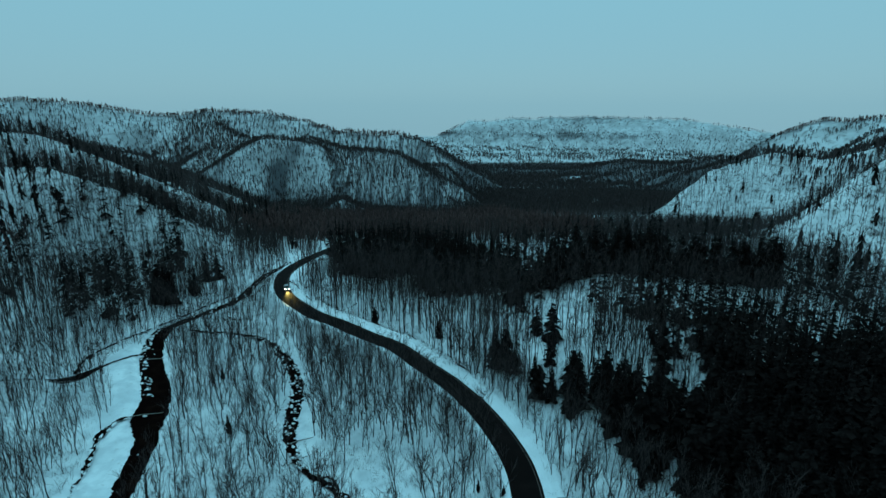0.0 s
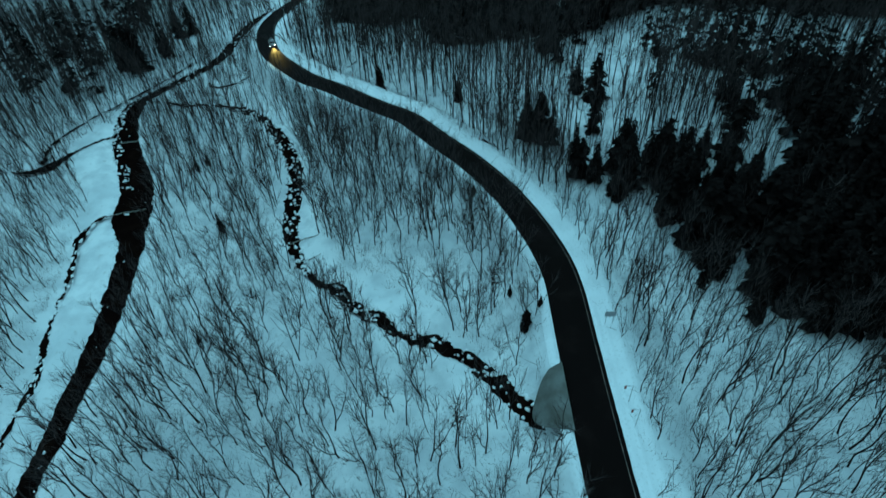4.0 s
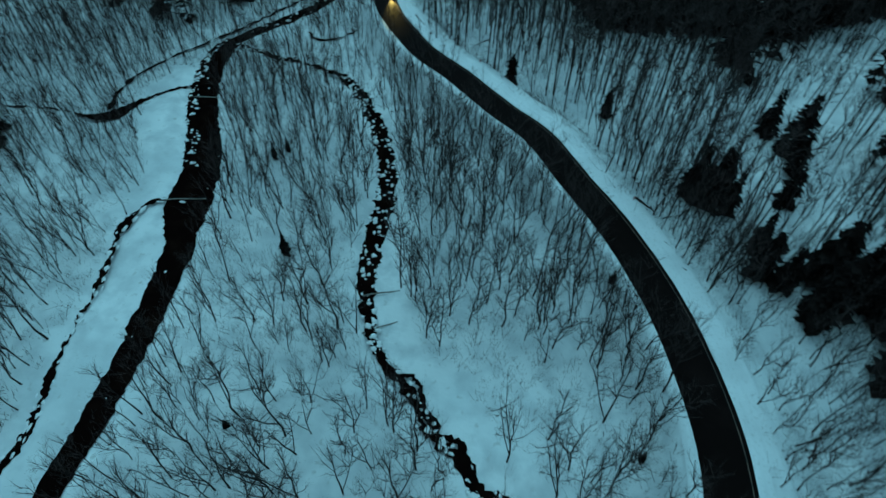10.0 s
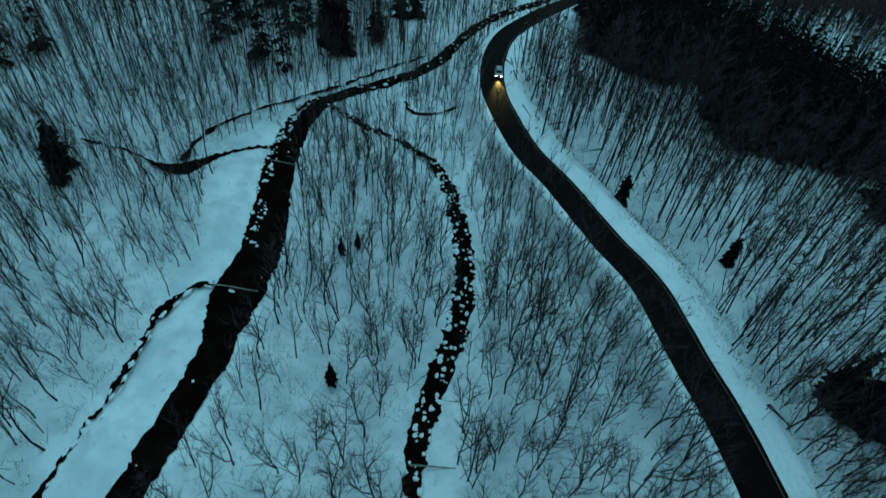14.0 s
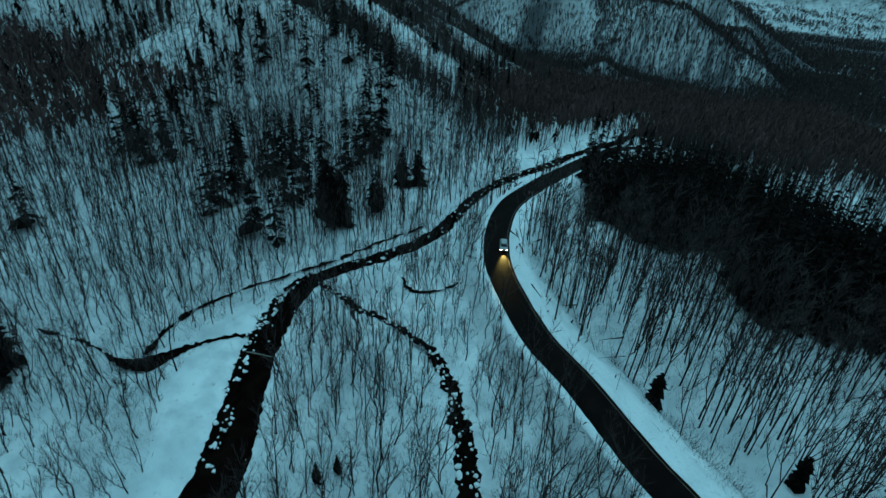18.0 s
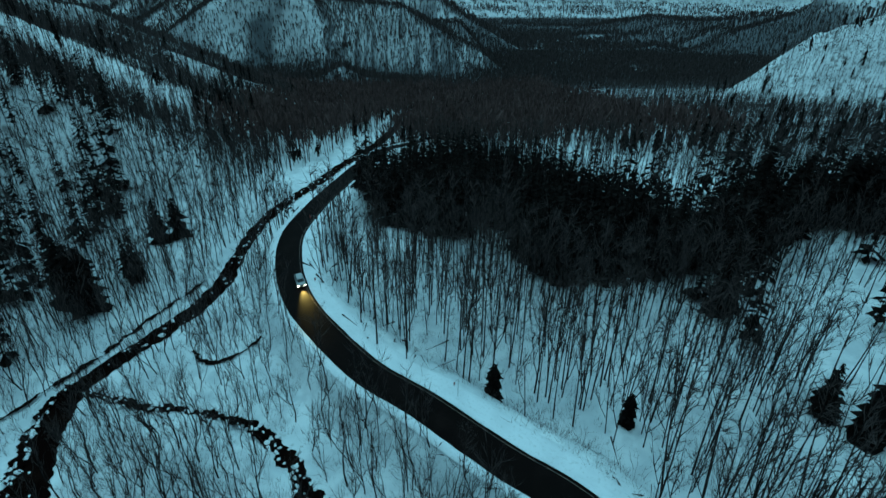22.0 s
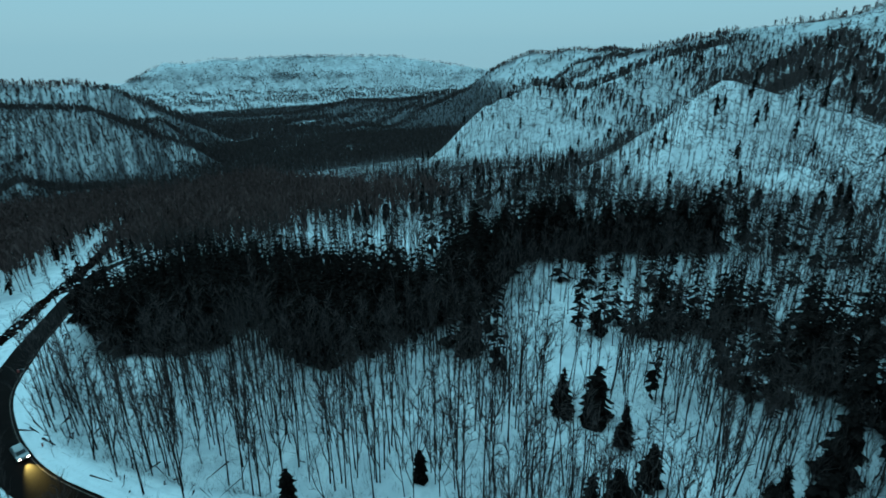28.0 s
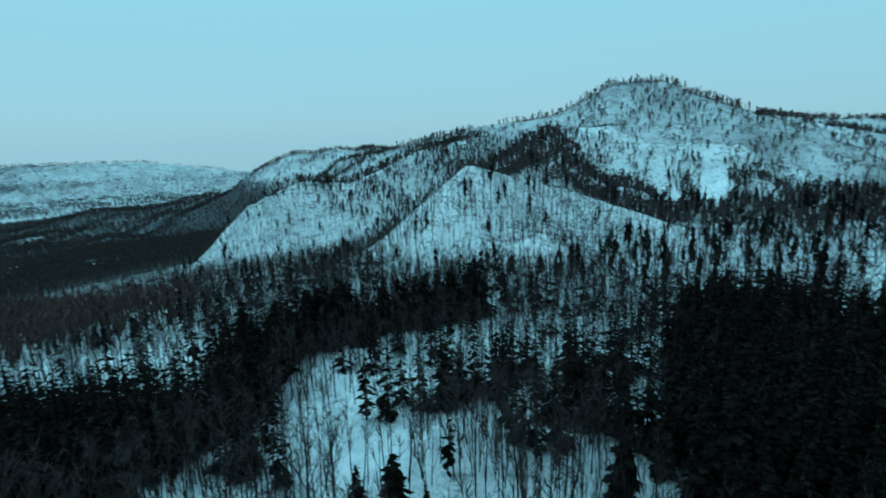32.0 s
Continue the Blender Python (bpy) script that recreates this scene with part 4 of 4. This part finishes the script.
keep = thin > np.where(lift < 10, np.where(hx > 110, -0.45, -0.9), np.where((face > 0.3) & (hx > 60) & ~crease(hx, hy), -0.78, -0.9))
bare = keep & ~fir_here
low = lift < np.where(hx > 110, -5.0, 9.0)
wood("valley_wood", CANOPY, hx[bare & low], hy[bare & low], 0.8, 1.2, GREYTWIG, "dense brown leafless forest on the valley floor", 40)
bare &= ~low
wood("hill_wood", FAR, hx[bare & (hx < 0)], hy[bare & (hx < 0)], 0.75, 1.25, TWIG, "leafless trees close together on the snowy hillsides", 34)
wood("hill_wood", FAR, hx[bare & (hx >= 0) & (hx < 330)], hy[bare & (hx >= 0) & (hx < 330)], 0.6, 1.02, TWIG, "leafless trees on the snowy hillsides", 44)
some = bare & (hx >= 330) & (_r.random(len(hx)) < 0.5)
wood("hill_wood", SPECK, hx[some], hy[some], 0.6, 1.0, TWIG, "leafless trees on the snowy hillsides", 45)
wood("hill_conifers", FIR_FAR, hx[keep & fir_here], hy[keep & fir_here], 0.7, 1.2, NEEDLE, "dark conifers scattered over the lower hills", 35)

for lo, hi, sp, seed in ((640, 1250, 4.7, 36), (1250, 2500, 9.0, 37), (2500, 4500, 15.0, 38)):
    fx, fy = scatter(_r, -0.95 * hi - 60, min(1.1 * hi, 2600), lo if lo > 640 else -300, hi, sp)
    keep = in_view(fx, fy) & ~open_ground(fx, fy)
    if lo == 640:
        keep &= ~((fx > -560) & (fx < 560) & (fy < 640) & (fy > -60)) & (np.hypot(fx, fy - 60) < 1400)
    if lo == 1250:
        keep &= ~((np.abs(fx) > 1500) & (fy < 1300))
    fx, fy = fx[keep], fy[keep]
    g = level(fx, fy)
    lift = g - floor_height(fy)
    thin = 0.35 * rough(fx, fy, 130) + 0.35 * rough(fx + 90, fy, 37) + _r.uniform(-0.5, 0.5, len(fx))
    keep = thin > np.where(wooded(fx, fy, g, facing(fx, fy), crease(fx, fy)), -0.95, np.where(fx > 560, 0.22, -0.4))
    if lo == 2500:
        wave = g + 325 + 9 * rough(fx, fy, 300)
        keep = ((wave > 293) & (thin > -0.25)) | (np.abs(wave - 196) < 13) | ((wave < 120) & (thin > -0.7)) | (0.6 * rough(fx * 1.6, fy * 0.4, 110) + thin > np.where(wave > 290, 9.0, np.where(wave > 196, 0.42, 0.1)))
    grow = {36: 0.75, 37: 1.1, 38: 1.3}[seed]
    wood("distant_wood", SPECK, fx[keep], fy[keep], 0.8 * grow, 1.25 * grow, TWIG, "leafless forest over the distant hills", seed)

# undergrowth: low bare shoots over the valley floor
SHOOT = []
for k in range(5):
    r, ps = np.random.default_rng(400 + k), []
    for _ in range(7):
        e = np.array([*(r.normal(size=2) * 0.4), 1.0]) * r.uniform(0.7, 2.2)
        at = np.array([*(r.normal(size=2) * 0.35), -0.1])
        q = np.cross(e, r.normal(size=3))
        ps.append(blade(at, at + e, 0.05, q / np.linalg.norm(q)))
    SHOOT.append(join(ps))
BRUSH = []
for k in range(5):
    r, ps = np.random.default_rng(430 + k), []
    for _ in range(5):
        e = np.array([*(r.normal(size=2) * 0.7), 1.0]) * r.uniform(0.8, 2.4)
        at = np.array([*(r.normal(size=2) * 0.9), -0.15])
        q = np.cross(e, r.normal(size=3))
        ps.append(blade(at + e, at, r.uniform(0.15, 0.5), q / np.linalg.norm(q)))
    BRUSH.append(join(ps))
ux, uy = scatter(_r, -420, 700, -40, 560, 3.3)
lift = level(ux, uy) - floor_height(uy)
keep = in_view(ux, uy) & ~open_ground(ux, uy) & (lift > 4) & (rough(ux, uy, 22) + 0.6 * rough(ux + 40, uy, 7) + _r.uniform(-0.5, 0.5, len(ux)) > -0.3)
wood("hill_brush", BRUSH, ux[keep], uy[keep], 0.6, 1.4, TWIG, "dark brush and rocks showing through the snow of the slopes", 41)
ux, uy = scatter(_r, -130, 70, 8, 180, 1.3)
keep = in_view(ux, uy) & ~open_ground(ux, uy) & (rough(ux, uy, 16) + _r.uniform(-0.6, 0.6, len(ux)) > -0.25)
wood("bare_undergrowth", SHOOT, ux[keep], uy[keep], 0.6, 1.3, TWIG, "low bare shoots and brush poking through the snow", 39)


# snowy fields among the woods of the far valley
def snow_field(cx, cy, rx, ry, turn, seed):
    r = np.random.default_rng(seed)
    a = np.linspace(0, 6.2832, 28, endpoint=False)
    edge = 1 + np.convolve(np.r_[r.normal(size=30)], np.ones(3) / 3, "valid") * 0.22
    c, q = math.cos(radians(turn)), math.sin(radians(turn))
    rings, n = [], len(a)
    for f in (0.0, 0.35, 0.7, 1.0):
        u, w = rx * f * edge * np.cos(a), ry * f * edge * np.sin(a)
        x, y = cx + c * u - q * w, cy + q * u + c * w
        rings.append(np.c_[x, y, level(x, y) + 1.0 - 0.8 * (f == 1.0)])
    ids = np.arange(4 * n).reshape(4, n)
    nxt = np.roll(ids, -1, 1)
    faces = np.stack([ids[:-1], ids[1:], nxt[1:], nxt[:-1]], -1).reshape(-1, 4)
    tagged(new("snow_field", mesh_of("snow_field", np.vstack(rings), faces, SNOW, True)), "open snowy field among the dark woods of the valley", "ground", kind="structure")


for k, f in enumerate(FIELDS):
    snow_field(*f, 500 + k)


# ---- small things ----
def road_spot(i, off):
    # a place off the road's middle line, with the road's heading there in degrees
    n = normals(ROAD)[i]
    x, y = ROAD[i, :2] + n * off
    return x, y, float(road_height(y)), math.degrees(math.atan2(n[1], n[0])) + 90


def near_road(y):
    return int(np.argmin(np.abs(ROAD[:, 1] - y)))


def car(m):
    o = new("car")
    o.matrix_basis = m
    bm = bmesh.new()
    side = [(-2.05, 0.35), (2.0, 0.35), (2.1, 0.62), (2.0, 0.86), (1.15, 0.98), (0.55, 1.48), (-1.5, 1.52), (-2.0, 1.05), (-2.1, 0.7)]
    rows = []
    for w, pinch in ((-0.86, 0.8), (-0.72, 1.0), (0.72, 1.0), (0.86, 0.8)):
        rows.append([bm.verts.new((w * (0.86 if z > 1.1 else 1), y, 0.35 + (z - 0.35) * (pinch if abs(w) > 0.8 and z > 1.1 else 1))) for y, z in side])
    for a, b in zip(rows, rows[1:]):
        for k in range(len(side)):
            q = (k + 1) % len(side)
            bm.faces.new((a[k], a[q], b[q], b[k]))
    bm.faces.new(rows[0][::-1])
    bm.faces.new(rows[-1])
    bmesh.ops.recalc_face_normals(bm, faces=bm.faces[:])
    bmesh.ops.bevel(bm, geom=bm.edges[:], offset=0.05, segments=2, affect="EDGES")
    part("body", mesh_from(bm, "body", CAR_PAINT), o)
    part("windscreen", mesh_from(box((1.2, 0.04, 0.62), (0, 0.93, 1.24), 0.01, Matrix.Rotation(radians(48), 4, "X")), "windscreen", CAR_GLASS), o, "dark windscreen")
    part("rear_window", mesh_from(box((1.15, 0.04, 0.5), (0, -1.8, 1.3), 0.01, Matrix.Rotation(radians(-42), 4, "X")), "rear_window", CAR_GLASS), o)
    for w in (-0.76, 0.76):
        part("side_window", mesh_from(box((0.03, 1.7, 0.36), (w, -0.5, 1.26), 0.01), "side_window", CAR_GLASS), o)
        part("headlight", mesh_from(box((0.36, 0.1, 0.2), (w * 0.8, 2.08, 0.72), 0.03), "headlight", HEADLIGHT), o, "lit yellowish headlight")
        part("wing_mirror", mesh_from(box((0.2, 0.12, 0.14), (w * 1.24, 0.75, 1.02), 0.03), "wing_mirror", CAR_PAINT), o)
        for y in (-1.3, 1.3):
            wheel = bmesh.new()
            bmesh.ops.create_cone(wheel, cap_ends=True, segments=18, radius1=0.33, radius2=0.33, depth=0.22, matrix=Matrix.Translation((w, y, 0.33)) @ Matrix.Rotation(radians(90), 4, "Y"))
            bmesh.ops.bevel(wheel, geom=[e for e in wheel.edges if e.calc_face_angle(0) > 1], offset=0.04, segments=2, affect="EDGES")
            tyre = part("wheel", mesh_from(wheel, "wheel", RUBBER), o)
            hub = bmesh.new()
            bmesh.ops.create_cone(hub, cap_ends=True, segments=12, radius1=0.2, radius2=0.17, depth=0.25, matrix=Matrix.Translation((w * 1.02, y, 0.33)) @ Matrix.Rotation(radians(90), 4, "Y"))
            part("rim", mesh_from(hub, "rim", STEEL), tyre)
    return tagged(o, "grey car on the dark road with lit headlights", "car")


cx, cy, cz, ch = road_spot(near_road(156), 1.5)
car(pose(cx, cy, cz + 0.035, 0, 0, ch + 90))
beam = new("headlight_beam", bpy.data.lights.new("headlight_beam", "SPOT"))
beam.data.energy, beam.data.color, beam.data.spot_size, beam.data.spot_blend = 9000, (1.0, 0.78, 0.2), radians(42), 0.8
beam.data.shadow_soft_size = 0.2
beam.matrix_world = pose(cx, cy, cz, 0, 0, ch + 90) @ pose(0, 2.3, 0.8, 76, 0, 0)


def rod(a, b, r, sides=8):
    v, f = tube([a, b], [r, r], sides)
    f = list(map(tuple, f)) + [(0, k, k + 1) for k in range(1, sides - 1)] + [(sides, sides + k + 1, sides + k) for k in range(1, sides - 1)]
    return v, np.array(f)


def road_sign(m):
    o = new("road_sign")
    o.matrix_basis = m
    for x in (-0.5, 0.5):
        part("post", mesh_of("post", *rod((x, 0, -0.4), (x, 0, 2.6), 0.04), STEEL), o)
    part("panel", mesh_from(box((1.5, 0.05, 1.0), (0, 0.06, 2.2), 0.02), "panel", STEEL), o, "grey back of a sign panel")
    for z in (1.9, 2.5):
        part("bracket", mesh_from(box((1.3, 0.04, 0.06), (0, 0.02, z), 0.01), "bracket", STEEL), o)
    return tagged(o, "roadside sign on two posts in the snow", "sign")


def snow_pole(m):
    o = new("snow_pole")
    o.matrix_basis = m
    part("pole", mesh_of("pole", *rod((0, 0, -0.4), (0, 0, 3.6), 0.045), STEEL), o)
    part("arm", mesh_of("arm", *rod((0, 0, 3.5), (-0.9, 0, 3.6), 0.035), STEEL), o)
    part("arrow", mesh_from(box((0.26, 0.04, 0.7), (-0.9, 0, 3.3), 0.01), "arrow", SIGN_RED), o, "red and white arrow plate")
    return tagged(o, "snow pole with arrow plate at the road edge", "road marker", "snow poles along the road")


def on_road_side(y, off):
    x, y, _, h = road_spot(near_road(y), off)
    return x, y, float(level(x, y)), h


x, y, z, h = on_road_side(36.8, 4.9)
road_sign(pose(x, y, z, 0, 0, h - 90))
first_pole = None
for y0 in (21.2, 26.4, 84, 118, 150, 182):
    x, y, z, h = on_road_side(y0, 4.6)
    m = pose(x, y, z, 0, 0, h - 90)
    first_pole = copy_thing(first_pole, m) if first_pole else snow_pole(m)


def log(a, b, r):
    pts = [np.array(a) + (np.array(b) - a) * t + np.array([0, 0, 0.12 * math.sin(5 * t)]) for t in np.linspace(0, 1, 6)]
    v, f = tube(pts, np.linspace(r, r * 0.5, 6), 7)
    tagged(new("fallen_log", mesh_of("fallen_log", v, f, WOOD, True)), "pale fallen trunk lying across the river", "log")


log((-65.9, 77.4, float(floor_height(77)) - 0.2), (-59, 79.5, float(floor_height(79)) - 0.2), 0.16)
log((-77.2, 107.6, float(floor_height(108)) - 0.2), (-71.8, 109, float(floor_height(109)) - 0.2), 0.16)
log((-26.6, 65.0, float(level(-26.6, 65.0)) + 0.1), (-21.5, 66.8, float(level(-21.5, 66.8)) + 0.1), 0.14)
log((-25.0, 59.2, float(level(-25.0, 59.2)) + 0.1), (-20.5, 61.8, float(level(-20.5, 61.8)) + 0.1), 0.12)

# grey apron where the stream goes under the road
ax, ay = np.meshgrid(np.linspace(0, 1, 9), np.linspace(0, 1, 14))
qy = 21.5 + 10.0 * ay + 0.2 * np.sin(8 * ax)
qr = np.interp(qy, ROAD[:60, 1], ROAD[:60, 0]) - 2.78
qx = qr - (1 - ax) * 4.4 * np.maximum(np.sin(3.1416 * ay), 0) ** 0.6 * (1 + 0.12 * np.sin(7 * ay))
av = np.c_[qx.ravel(), qy.ravel(), np.maximum(level(qx.ravel(), qy.ravel()), (road_height(qy) - 0.35 - 0.9 * np.clip(qr - qx - 1.8, 0, 9)).ravel()) + 0.38 + 0.45 * smooth((ax.ravel() - 0.3) / 0.35)]
ai = np.arange(av.shape[0]).reshape(14, 9)
af = np.stack([ai[:-1, :-1], ai[:-1, 1:], ai[1:, 1:], ai[1:, :-1]], -1).reshape(-1, 4)
tagged(new("culvert_apron", mesh_of("culvert_apron", av, af, CONCRETE, True)), "grey slush on the apron beside the road culvert", "ground", kind="structure")
